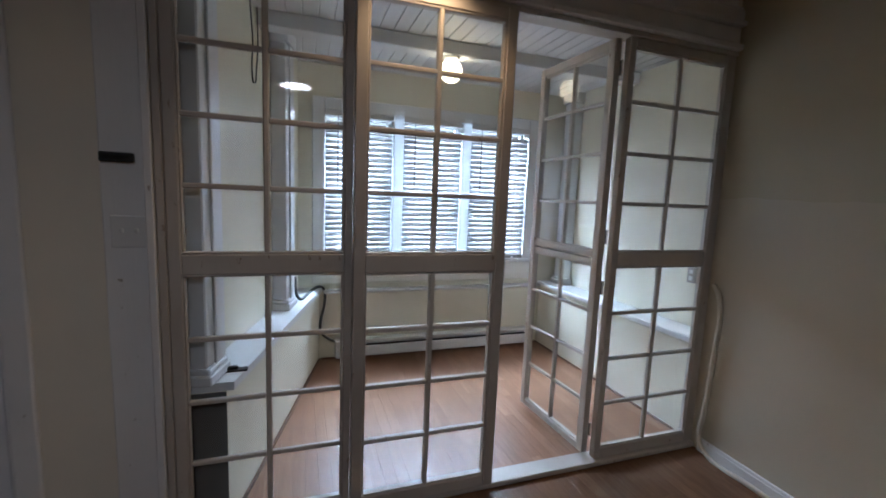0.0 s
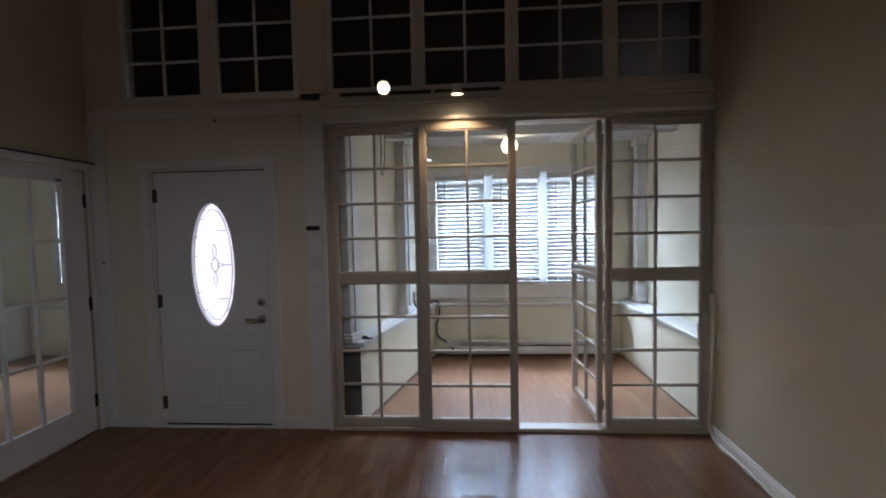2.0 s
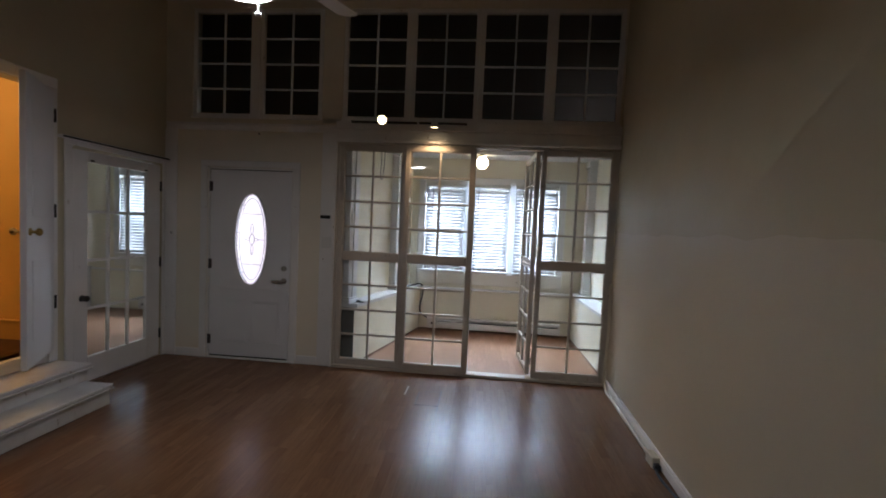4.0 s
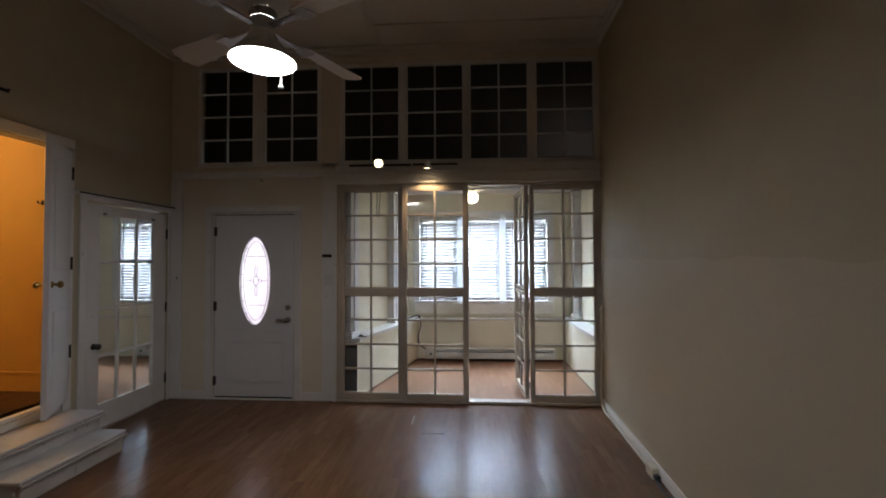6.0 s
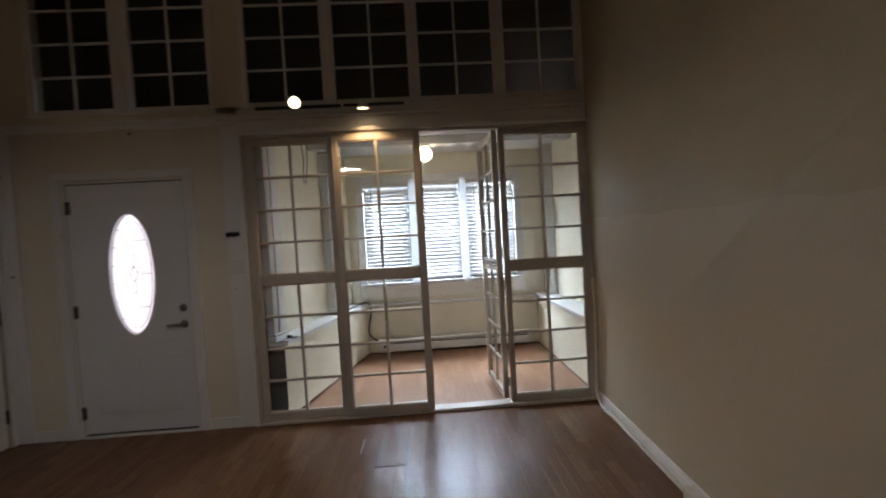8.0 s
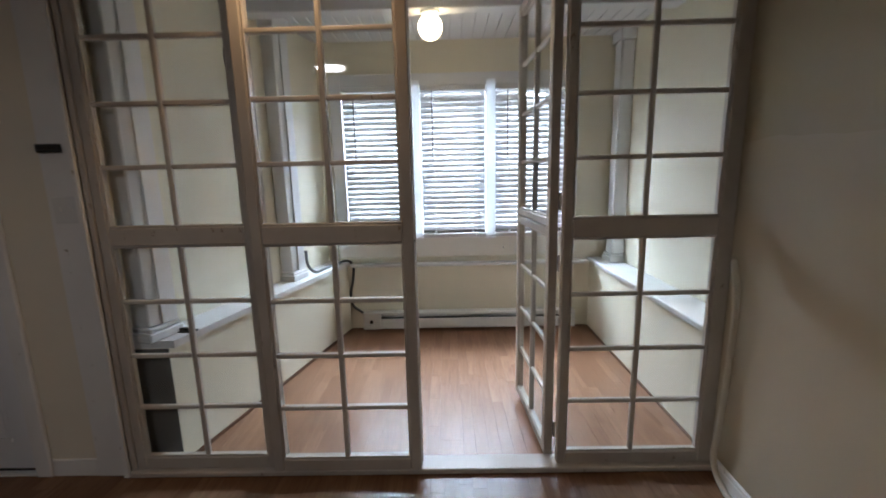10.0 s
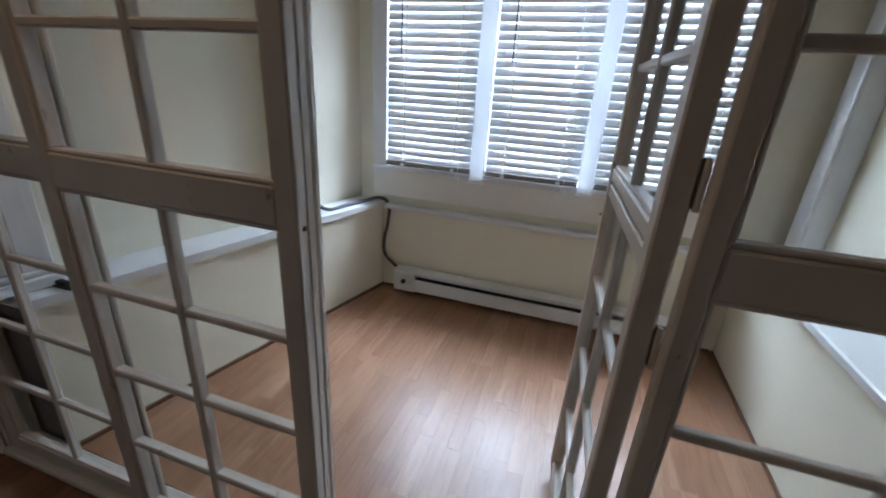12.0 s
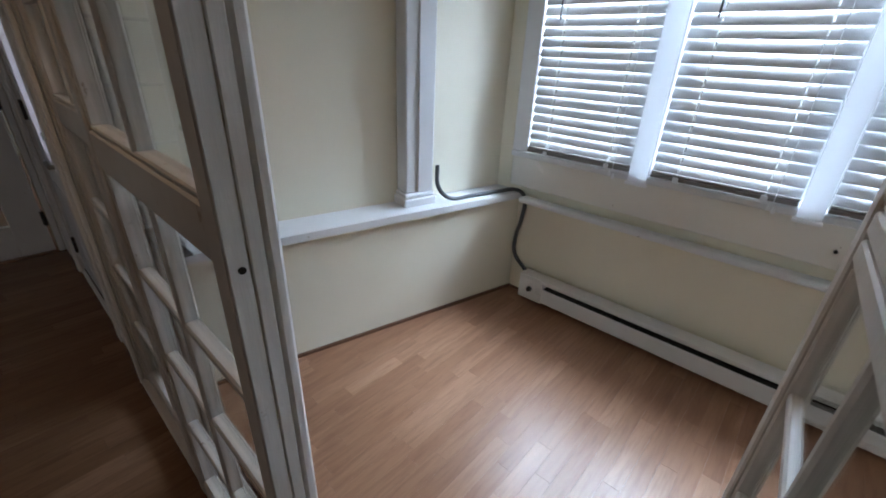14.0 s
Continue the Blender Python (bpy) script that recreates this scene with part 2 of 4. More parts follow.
def frosted(name):
    m, nt, b = mat(name)
    n = noise_at(nt, place(nt), 60, 3, 0.6)
    nt.links.new(ramp(nt, n, [(0.3, (0.92, 0.80, 0.87)), (0.7, (0.97, 0.91, 0.95))]), b.inputs["Base Color"])
    b.inputs["Transmission Weight"].default_value = 1.0
    b.inputs["Roughness"].default_value = 0.45
    b.inputs["IOR"].default_value = 1.2
    bump(nt, b, n, 0.3, 0.003)
    return m


FROST = frosted("textured_door_glass")


def glowing(name, colour, strength):
    m, nt, b = mat(name)
    b.inputs["Base Color"].default_value = (0.8, 0.8, 0.78, 1)
    b.inputs["Emission Color"].default_value = (*colour, 1)
    b.inputs["Emission Strength"].default_value = strength
    return m


BULB_WARM = glowing("lit_warm_bulb", (1.0, 0.72, 0.38), 9.0)
GLOBE_LIT = glowing("lit_globe_glass", (1.0, 0.78, 0.45), 8.0)
FAN_LIT = glowing("lit_fan_diffuser", (1.0, 0.97, 0.92), 46.0)


# ---- mesh helpers ----
def box(bm, x0, x1, y0, y1, z0, z1, b=0.003):
    r = bmesh.ops.create_cube(bm, size=1.0)
    vs = r["verts"]
    for v in vs:
        v.co = Vector(((x0 + x1) / 2 + v.co.x * (x1 - x0), (y0 + y1) / 2 + v.co.y * (y1 - y0), (z0 + z1) / 2 + v.co.z * (z1 - z0)))
    if b > 0:
        es = list({e for v in vs for e in v.link_edges})
        bmesh.ops.bevel(bm, geom=es, offset=b, segments=1, affect='EDGES')
    return bm


def boxes(rows, b=0.003):
    bm = bmesh.new()
    for r in rows:
        box(bm, *r, b=b)
    return bm


def drum(bm, m, r0, r1, depth, seg=24):
    bmesh.ops.create_cone(bm, cap_ends=True, segments=seg, radius1=r0, radius2=r1, depth=depth, matrix=m)
    return bm


def lathe(bm, profile, m=Matrix(), seg=32):
    """Turns a profile of (radius, height) about z."""
    rings = []
    for r, z in profile:
        rings.append([bm.verts.new(m @ Vector((r * math.cos(2 * math.pi * i / seg), r * math.sin(2 * math.pi * i / seg), z))) for i in range(seg)])
    for a, b in zip(rings, rings[1:]):
        for i in range(seg):
            bm.faces.new((a[i], a[(i + 1) % seg], b[(i + 1) % seg], b[i]))
    return bm


def finish(name, bm, material, smooth=False):
    me = bpy.data.meshes.new(name)
    bmesh.ops.recalc_face_normals(bm, faces=bm.faces[:])
    bm.to_mesh(me)
    bm.free()
    me.materials.append(material)
    if smooth:
        for p in me.polygons:
            p.use_smooth = True
    return me


def part(name, bm, material, parent, label="", smooth=False):
    ob = new(name, finish(name, bm, material, smooth))
    ob.parent = parent
    if label:
        tagged(ob, label)
    return ob


def thing(name, label, category, group="", m=None):
    ob = new(name)
    ob.empty_display_size = 0.1
    if m is not None:
        ob.matrix_world = m
    return tagged(ob, label, category, group)


def structure(name, bm, material, label, category):
    return tagged(new(name, finish(name, bm, material)), label, category, kind="structure")


def trim_set(name, rows, material, label, category, piece, b):
    """A set piece of the place whose boards are parts of their own."""
    t = tagged(new(name), label, category, kind="structure")
    for r in rows:
        part(piece, boxes([r], b), material, t)
    return t


def wall_mesh(a, b, z0, z1, thick, holes=()):
    """A wall from a to b; its body lies to the left of that way. Holes: (u0, u1, z0, z1) along it."""
    a, b = Vector((*a, 0)), Vector((*b, 0))
    u = (b - a).normalized()
    n = Vector((-u.y, u.x, 0))
    length = (b - a).length
    us = sorted({0.0, length, *[h[0] for h in holes], *[h[1] for h in holes]})
    zs = sorted({z0, z1, *[h[2] for h in holes], *[h[3] for h in holes]})
    us = [x for x in us if -1e-6 <= x <= length + 1e-6]
    zs = [z for z in zs if z0 - 1e-6 <= z <= z1 + 1e-6]

    def solid(i, j):
        if not (0 <= i < len(us) - 1 and 0 <= j < len(zs) - 1):
            return False
        cu, cz = (us[i] + us[i + 1]) / 2, (zs[j] + zs[j + 1]) / 2
        return not any(h[0] < cu < h[1] and h[2] < cz < h[3] for h in holes)

    bm = bmesh.new()
    made = {}

    def p(i, j, back):
        k = (i, j, back)
        if k not in made:
            made[k] = bm.verts.new(a + u * us[i] + n * (thick if back else 0) + Vector((0, 0, zs[j])))
        return made[k]

    for i in range(len(us) - 1):
        for j in range(len(zs) - 1):
            if not solid(i, j):
                continue
            for back in (0, 1):
                bm.faces.new((p(i, j, back), p(i + 1, j, back), p(i + 1, j + 1, back), p(i, j + 1, back)))
            for di, dj, q in ((-1, 0, ((i, j), (i, j + 1))), (1, 0, ((i + 1, j), (i + 1, j + 1))), (0, -1, ((i, j), (i + 1, j))), (0, 1, ((i, j + 1), (i + 1, j + 1)))):
                if not solid(i + di, j + dj):
                    (i0, j0), (i1, j1) = q
                    bm.faces.new((p(i0, j0, 0), p(i1, j1, 0), p(i1, j1, 1), p(i0, j0, 1)))
    return bm


def askew(bm):
    """Shears what was built along x = RIGHT onto the askew wall."""
    for v in bm.verts:
        v.co.x += 0.045 * v.co.y
    return bm


def tube(name, points, radius, material, parent=None, res=6):
    """A round cord through the points."""
    cu = bpy.data.curves.new(name, 'CURVE')
    cu.dimensions = '3D'
    cu.bevel_depth, cu.bevel_resolution, cu.resolution_u = radius, 3, res
    cu.use_fill_caps = True
    sp = cu.splines.new('BEZIER')
    sp.bezier_points.add(len(points) - 1)
    for bp, co in zip(sp.bezier_points, points):
        bp.co = co
        bp.handle_left_type = bp.handle_right_type = 'AUTO'
    ob = bpy.data.objects.new(name, cu)
    scene.collection.objects.link(ob)
    dg = bpy.context.evaluated_depsgraph_get()
    me = bpy.data.meshes.new_from_object(ob.evaluated_get(dg))
    bpy.data.objects.remove(ob)
    me.materials.clear()
    me.materials.append(material)
    for p in me.polygons:
        p.use_smooth = True
    ob = new(name, me)
    if parent:
        ob.parent = parent
    return ob


# ---- plan ----
LEFT, RIGHT, BACK, CEILING = -4.67, 0.055, -6.3, 3.85
SUN_Y, SUN_TOP = 1.905, 2.53           # far wall and ceiling of the sunroom
LEDGE = 0.66
RAISED = 0.40                          # floor of the ochre room


def right_x(y):
    """The long cream wall runs slightly askew."""
    return RIGHT + 0.045 * y


def left_x(y, off=0.0):
    """The slanting knee wall of the sunroom."""
    return -2.12 - 0.245 * (SUN_Y - y) + off


# ---- structure ----
structure("floor_base", boxes([(-8.6, 0.6, BACK - 0.15, 2.1, -0.15, -0.009)], 0), UNDERLAY, "dark underlay below the laminate floor boards", "floor")
structure("floor_raised", boxes([(-7.5, LEFT - 0.001, -3.2, -1.041, -0.005, RAISED)], 0), DARKWOOD, "dark varnished floor of the raised ochre room", "floor")
structure("ground", boxes([(-60, 60, 2.3, 120, -0.5, -0.35)], 0), CONCRETE, "pale concrete ground outside the house", "ground")
structure("neighbour_wall", boxes([(-14, 8, 7.0, 7.3, -0.35, 5.2)], 0), SIDING, "grey siding of the house next door", "backdrop")
structure("porch_floor", boxes([(-4.66, left_x(0.14, -0.31), 0.15, 2.29, -0.3, -0.02)], 0), CONCRETE, "concrete porch floor outside the front door", "porch")
structure("ceiling", boxes([(LEFT - 0.12, RIGHT + 0.12, BACK, 0.14, CEILING, CEILING + 0.1)], 0), CEIL, "off-white painted living room ceiling with panel battens", "ceiling")

front_holes = [
    (-4.18 - LEFT, -3.245 - LEFT, -0.1, 2.055),
    (-2.775 - LEFT, 5.0, -0.1, 2.372),
    (-4.375 - LEFT, -2.955 - LEFT, 2.575, 3.70),
    (-2.745 - LEFT, 0.038 - LEFT, 2.575, 3.70),
]
structure("wall_front", wall_mesh((LEFT, 0), (RIGHT + 0.12, 0), 0, CEILING, 0.14, front_holes), LIFTED_PALE_BEIGE, "beige painted wall with the front door and high windows", "wall")
structure("wall_right", wall_mesh((RIGHT, 0.0), (right_x(BACK), BACK), -0.005, CEILING, 0.12), DIMMED_BEIGE_COAT, "plain beige painted living room wall with patchy paint", "wall")
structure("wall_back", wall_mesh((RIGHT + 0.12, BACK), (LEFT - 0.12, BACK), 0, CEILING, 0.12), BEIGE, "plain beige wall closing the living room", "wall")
wl0 = BACK
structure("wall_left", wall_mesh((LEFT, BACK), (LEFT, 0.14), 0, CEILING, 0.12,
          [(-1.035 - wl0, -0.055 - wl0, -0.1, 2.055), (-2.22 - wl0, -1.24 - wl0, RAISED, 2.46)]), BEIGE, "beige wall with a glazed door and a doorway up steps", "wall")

# ochre room behind the doorway
structure("wall_ochre_side", boxes([(-7.0, LEFT - 0.121, -1.04, -1.00, 0, CEILING)], 0), YELLOW, "ochre yellow painted wall of the raised room", "wall")
structure("wall_ochre_far", boxes([(-7.1, -7.0, -3.2, -1.00, 0, CEILING)], 0), YELLOW, "ochre yellow far wall of the raised room", "wall")
structure("wall_ochre_near", boxes([(-7.0, LEFT - 0.121, -3.2, -3.1, 0, CEILING)], 0), YELLOW, "ochre yellow wall closing the raised room", "wall")
structure("ceiling_ochre", boxes([(-7.1, LEFT - 0.121, -3.2, -1.04, 3.0, 3.1)], 0), CEIL, "pale ceiling of the raised ochre room", "ceiling")
structure("baseboard_ochre", boxes([(-7.0, LEFT - 0.13, -1.058, -1.041, RAISED, RAISED + 0.15), (-7.0, LEFT - 0.13, -1.066, -1.041, RAISED + 0.15, RAISED + 0.17)], 0.002), YELLOW, "ochre painted baseboard with a moulded top", "baseboard")

# side room behind the glazed door
structure("wall_side_front", wall_mesh((-8.4, SUN_Y), (-4.67, SUN_Y), 0, 2.6, 0.15, [(1.47, 2.70, 0.90, 2.16)]), CREAM, "cream wall with a blinded window in the side room", "wall")
structure("wall_side_left", boxes([(-8.5, -8.4, -0.999, 2.08, 0, 2.6)], 0), CREAM, "cream end wall of the side room", "wall")
structure("wall_side_right", boxes([(-4.79, -4.67, 0.1401, SUN_Y - 0.001, -0.3, 2.6)], 0), CREAM, "cream wall between the side room and the porch", "wall")
structure("wall_side_back", boxes([(-8.4, LEFT - 0.121, -0.999, -0.96, 0, 2.6)], 0), CREAM, "cream back wall of the side room", "wall")
structure("ceiling_side", boxes([(-8.5, LEFT - 0.121, -0.99, 2.08, 2.60, 2.70)], 0), CEIL, "pale ceiling of the side room", "ceiling")

# sunroom shell
structure("wall_sun_far", wall_mesh((-2.75, SUN_Y), (0.52, SUN_Y), 0, 2.62, 0.15, [(-2.08 + 2.75, -0.16 + 2.75, 0.90, 2.165)]), CREAM, "cream sunroom wall with a wide blinded window", "wall")


def slanted(off0, off1, z0, z1, y0=0.078, y1=SUN_Y - 0.001):
    bm = bmesh.new()
    vs = []
    for z in (z0, z1):
        vs.append([bm.verts.new((left_x(y, o), y, z)) for y, o in ((y0, off0), (y1, off0), (y1, off1), (y0, off1))])
    lo, hi = vs
    bm.faces.new(lo)
    bm.faces.new(hi)
    for i in range(4):
        bm.faces.new((lo[i], lo[(i + 1) % 4], hi[(i + 1) % 4], hi[i]))
    return bm


structure("wall_sun_left", slanted(-0.17, -0.30, -0.3, 2.62), CREAM, "cream slanting side wall of the sunroom", "wall")
structure("wall_sun_knee_left", slanted(0.0, -0.169, 0, LEDGE - 0.038), CREAM, "low cream knee wall below the sunroom ledge", "wall")
structure("wall_sun_right", boxes([(0.30, 0.42, 0.004, SUN_Y - 0.001, 0, 2.62)], 0), CREAM, "cream side wall of the sunroom above the ledge", "wall")
structure("wall_sun_knee_right", boxes([(0.09, 0.299, 0.004, SUN_Y - 0.001, 0, LEDGE - 0.038)], 0), CREAM, "low cream knee wall below the sunroom ledge", "wall")
structure("roof_space_back", boxes([(-4.9, 0.6, 1.2, 1.3, 2.66, 3.9), (-4.9, -4.79, 0.15, 1.2, 2.66, 3.9), (0.5, 0.6, 0.15, 1.2, 2.66, 3.9), (-4.9, 0.6, 0.141, 1.3, 3.9, 3.95), (-4.9, 0.6, 0.141, 1.3, 2.63, 2.66)], 0), ROOFING, "unlit roof space behind the high windows", "roof space")

# sunroom ceiling of narrow boards, one mesh
bm = boxes([(-2.95, 0.42, 0.0, SUN_Y, SUN_TOP + 0.012, SUN_TOP + 0.06)], 0)
x = -2.9
while x < 0.30:
    box(bm, x, min(x + 0.088, 0.298), 0.142, SUN_Y - 0.002, SUN_TOP, SUN_TOP + 0.012, 0.003)
    x += 0.092
structure("ceiling_sun", bm, BOARD, "white painted narrow-board sunroom ceiling", "ceiling")
structure("ceiling_beam", boxes([(left_x(1.0, -0.168), 0.298, 0.97, 1.09, SUN_TOP - 0.09, SUN_TOP - 0.001)], 0.006), BOARD, "white painted beam across the sunroom ceiling", "beam")

# ceiling battens and crown
trim_set("ceiling_trim", [(-2.315, -2.265, BACK, -0.09, CEILING - 0.018, CEILING - 0.0005), (-2.264, RIGHT - 0.08, -0.47, -0.42, CEILING - 0.018, CEILING - 0.0005),
          (LEFT + 0.08, -2.316, -2.07, -2.02, CEILING - 0.018, CEILING - 0.0005), (-2.264, RIGHT - 0.08, -2.9, -2.85, CEILING - 0.018, CEILING - 0.0005)], CEIL, "flat battens on the living room ceiling", "trim", "batten", 0.004)
structure("crown_front", boxes([(LEFT + 0.001, RIGHT - 0.001, -0.085, -0.001, CEILING - 0.035, CEILING - 0.001), (LEFT + 0.001, RIGHT - 0.001, -0.05, -0.001, CEILING - 0.085, CEILING - 0.0351)], 0.008), CEIL, "stepped crown moulding above the high windows", "moulding")
structure("crown_right", askew(boxes([(RIGHT - 0.08, RIGHT - 0.001, BACK, -0.086, CEILING - 0.035, CEILING - 0.001), (RIGHT - 0.045, RIGHT - 0.001, BACK, -0.086, CEILING - 0.085, CEILING - 0.0351)], 0.008)), CEIL, "stepped crown moulding along the cream wall", "moulding")
structure("crown_left", boxes([(LEFT + 0.001, LEFT + 0.08, BACK, -0.086, CEILING - 0.035, CEILING - 0.001), (LEFT + 0.001, LEFT + 0.045, BACK, -0.086, CEILING - 0.085, CEILING - 0.0351)], 0.008), CEIL, "stepped crown moulding along the cream wall", "moulding")

# trim on the front wall
trim_set("window_ledge_trim", [(LEFT + 0.02, -2.79, -0.035, -0.001, 2.488, 2.515), (LEFT + 0.02, -2.79, -0.02, -0.001, 2.44, 2.4875)], TRIM, "white picture rail above the front door", "trim", "board", 0.004)
trim_set("partition_header", [(-2.79, RIGHT - 0.002, -0.03, -0.001, 2.505, 2.565), (-2.79, RIGHT - 0.002, -0.05, -0.001, 2.478, 2.504),
          (-2.79, RIGHT - 0.002, -0.018, -0.001, 2.385, 2.477), (-2.79, RIGHT - 0.002, -0.045, -0.001, 2.352, 2.384)], TRIM, "stepped white header above the glazed partition", "trim", "board", 0.005)
trim_set("partition_side_casing", [(-2.935, -2.785, -0.018, -0.001, 0.0, 2.44), (-2.80, -2.772, -0.036, -0.0185, 0.0, 2.351)], TRIM, "wide white casing board beside the partition", "trim", "board", 0.004)
trim_set("door_casing_trim", [(-4.255, -4.182, -0.022, -0.001, 0, 2.058), (-3.243, -3.165, -0.022, -0.001, 0, 2.058), (-4.255, -3.165, -0.022, -0.001, 2.0585, 2.125)], TRIM, "white casing round the front door", "trim", "casing_board", 0.005)
structure("corner_board", boxes([(LEFT + 0.001, LEFT + 0.14, -0.016, -0.001, 0.0, 2.44)], 0.004), TRIM, "white board in the room corner", "trim")
structure("baseboard_front", boxes([(LEFT + 0.142, -4.257, -0.014, -0.001, 0, 0.09), (-3.163, -2.937, -0.014, -0.001, 0, 0.09)], 0.003), TRIM, "low white baseboard below the front wall", "baseboard")
structure("baseboard_right", askew(boxes([(RIGHT - 0.016, RIGHT - 0.001, BACK, -0.06, 0, 0.085), (RIGHT - 0.022, RIGHT - 0.0165, BACK, -0.06, 0.055, 0.07)], 0.003)), TRIM, "scuffed white baseboard along the cream wall", "baseboard")
structure("baseboard_left", boxes([(LEFT + 0.001, LEFT + 0.016, BACK, -2.24, 0, 0.12)], 0.003), TRIM, "white baseboard along the left hand wall", "baseboard")
structure("shoe_moulding_left", slanted(0.014, 0.001, 0.0, 0.016), QUARTER, "thin brown moulding along the knee wall", "moulding")
structure("shoe_moulding_right", boxes([(0.076, 0.089, 0.15, SUN_Y - 0.002, 0.0, 0.016)], 0.003), QUARTER, "thin brown moulding along the knee wall", "moulding")
structure("shoe_moulding_far", boxes([(-2.10, 0.07, SUN_Y - 0.014, SUN_Y - 0.001, 0.0, 0.016)], 0.003), QUARTER, "thin brown moulding below the heater", "moulding")

# sunroom ledges, pilasters, rail
structure("ledge_left", slanted(0.03, -0.169, LEDGE - 0.037, LEDGE), LEDGE_WHITE, "white painted ledge on the slanting knee wall", "ledge")
structure("ledge_right", boxes([(0.064, 0.299, 0.004, SUN_Y - 0.001, LEDGE - 0.037, LEDGE)], 0.006), LEDGE_WHITE, "white painted ledge on the knee wall", "ledge")
structure("sill_rail", boxes([(left_x(SUN_Y, 0.035), 0.06, SUN_Y - 0.074, SUN_Y - 0.001, 0.612, 0.642)], 0.008), LEDGE_WHITE, "white rail on the wall below the window", "rail")


# Thin dark grey sheet over the end of the left knee wall.
structure("ledge_end_panel", boxes([(left_x(0.075, -0.168), left_x(0.075, 0.0), 0.0762, 0.0775, 0.03, LEDGE - 0.04)], 0), GREY_BOARD, "dark grey sheet on the end of the knee wall", "panel")


def pilaster(label, m):
    t = thing("pilaster", label, "pilaster", "sunroom pilasters", m)
    part("shaft", boxes([(-0.075, 0.075, -0.10, 0.0, 0.07, 1.77)], 0.006), LEDGE_WHITE, t)
    part("shaft_strip", boxes([(-0.012, 0.078, -0.112, -0.1005, 0.07, 1.77)], 0.004), LEDGE_WHITE, t)
    part("foot", boxes([(-0.095, 0.095, -0.125, 0.0, 0.0, 0.045), (-0.086, 0.086, -0.116, 0.0, 0.0452, 0.069)], 0.006), LEDGE_WHITE, t)
    part("head", boxes([(-0.095, 0.095, -0.122, 0.0, 1.771, 1.86)], 0.006), LEDGE_WHITE, t)
    return t


slant = math.degrees(math.atan(0.245))
pilaster("chipped white pilaster standing on the sunroom ledge", pose(left_x(1.29, -0.168), 1.29, LEDGE, 0, 0, 90 - slant))
pilaster("white corner pilaster beside the glazed partition", pose(left_x(0.16, -0.168), 0.16, LEDGE, 0, 0, 90 - slant))
pilaster("white pilaster on the ledge opposite", pose(0.298, 1.74, LEDGE, 0, 0, -90))


# ---- glazed partition ----
ZB, ZR0, ZR1, ZT, ZTOP = 0.092, 1.142, 1.222, 2.275, 2.323


def glazed(name, label, category, group, m, w, left, right, d=0.042, z0=0.032, split=False, back_bar=True):
    """A two-part glazed panel: local x along it, y through it, z up."""
    t = thing(name, label, category, group, m)
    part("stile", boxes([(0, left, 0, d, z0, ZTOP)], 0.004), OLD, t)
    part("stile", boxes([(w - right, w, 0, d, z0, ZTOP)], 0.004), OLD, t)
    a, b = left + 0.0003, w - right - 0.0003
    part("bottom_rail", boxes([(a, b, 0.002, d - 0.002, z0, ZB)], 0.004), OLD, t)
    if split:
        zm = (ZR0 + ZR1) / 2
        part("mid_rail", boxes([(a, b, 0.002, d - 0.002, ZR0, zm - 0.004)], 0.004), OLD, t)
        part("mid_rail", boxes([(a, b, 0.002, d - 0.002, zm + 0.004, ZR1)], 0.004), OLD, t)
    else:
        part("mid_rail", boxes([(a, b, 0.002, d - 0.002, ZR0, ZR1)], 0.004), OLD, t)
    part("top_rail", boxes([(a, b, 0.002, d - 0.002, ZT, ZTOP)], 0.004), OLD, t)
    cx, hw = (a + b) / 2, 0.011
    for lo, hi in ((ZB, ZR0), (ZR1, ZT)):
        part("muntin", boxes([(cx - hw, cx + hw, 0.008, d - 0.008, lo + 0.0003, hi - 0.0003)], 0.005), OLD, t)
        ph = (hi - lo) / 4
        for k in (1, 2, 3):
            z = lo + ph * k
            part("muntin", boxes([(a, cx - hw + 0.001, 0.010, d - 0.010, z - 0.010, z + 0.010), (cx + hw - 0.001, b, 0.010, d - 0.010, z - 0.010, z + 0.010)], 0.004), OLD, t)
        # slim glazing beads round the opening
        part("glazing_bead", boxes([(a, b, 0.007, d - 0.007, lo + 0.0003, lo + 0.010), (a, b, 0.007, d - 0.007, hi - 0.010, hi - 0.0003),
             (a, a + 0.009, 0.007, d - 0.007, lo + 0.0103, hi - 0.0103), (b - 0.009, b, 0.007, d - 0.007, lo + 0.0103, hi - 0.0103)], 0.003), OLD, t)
        for k in range(4):
            for x0, x1 in ((a + 0.004, cx - 0.004), (cx + 0.004, b - 0.004)):
                pane = part("pane", boxes([(x0, x1, d / 2 - 0.0015, d / 2 + 0.0015, lo + ph * k + 0.004, lo + ph * (k + 1) - 0.004)], 0), GLASS, t)
                pane.visible_shadow = False
    return t


GRP = "glazed partition panels"
glazed("partition_panel", "fixed white glazed partition panel of sixteen panes", "glazed panel", GRP, pose(-2.742, -0.012, 0), 0.684, 0.045, 0.034)
proud = glazed("partition_panel", "white glazed partition panel set proud beside the opening", "glazed panel", GRP, pose(-2.056, -0.042, 0), 0.7115, 0.050, 0.048, 0.050)
glazed("partition_panel", "fixed white glazed partition panel next to the cream wall", "glazed panel", GRP, pose(-0.690, -0.012, 0), 0.741, 0.038, 0.067)
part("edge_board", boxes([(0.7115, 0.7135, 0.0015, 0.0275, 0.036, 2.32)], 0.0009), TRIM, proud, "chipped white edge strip")
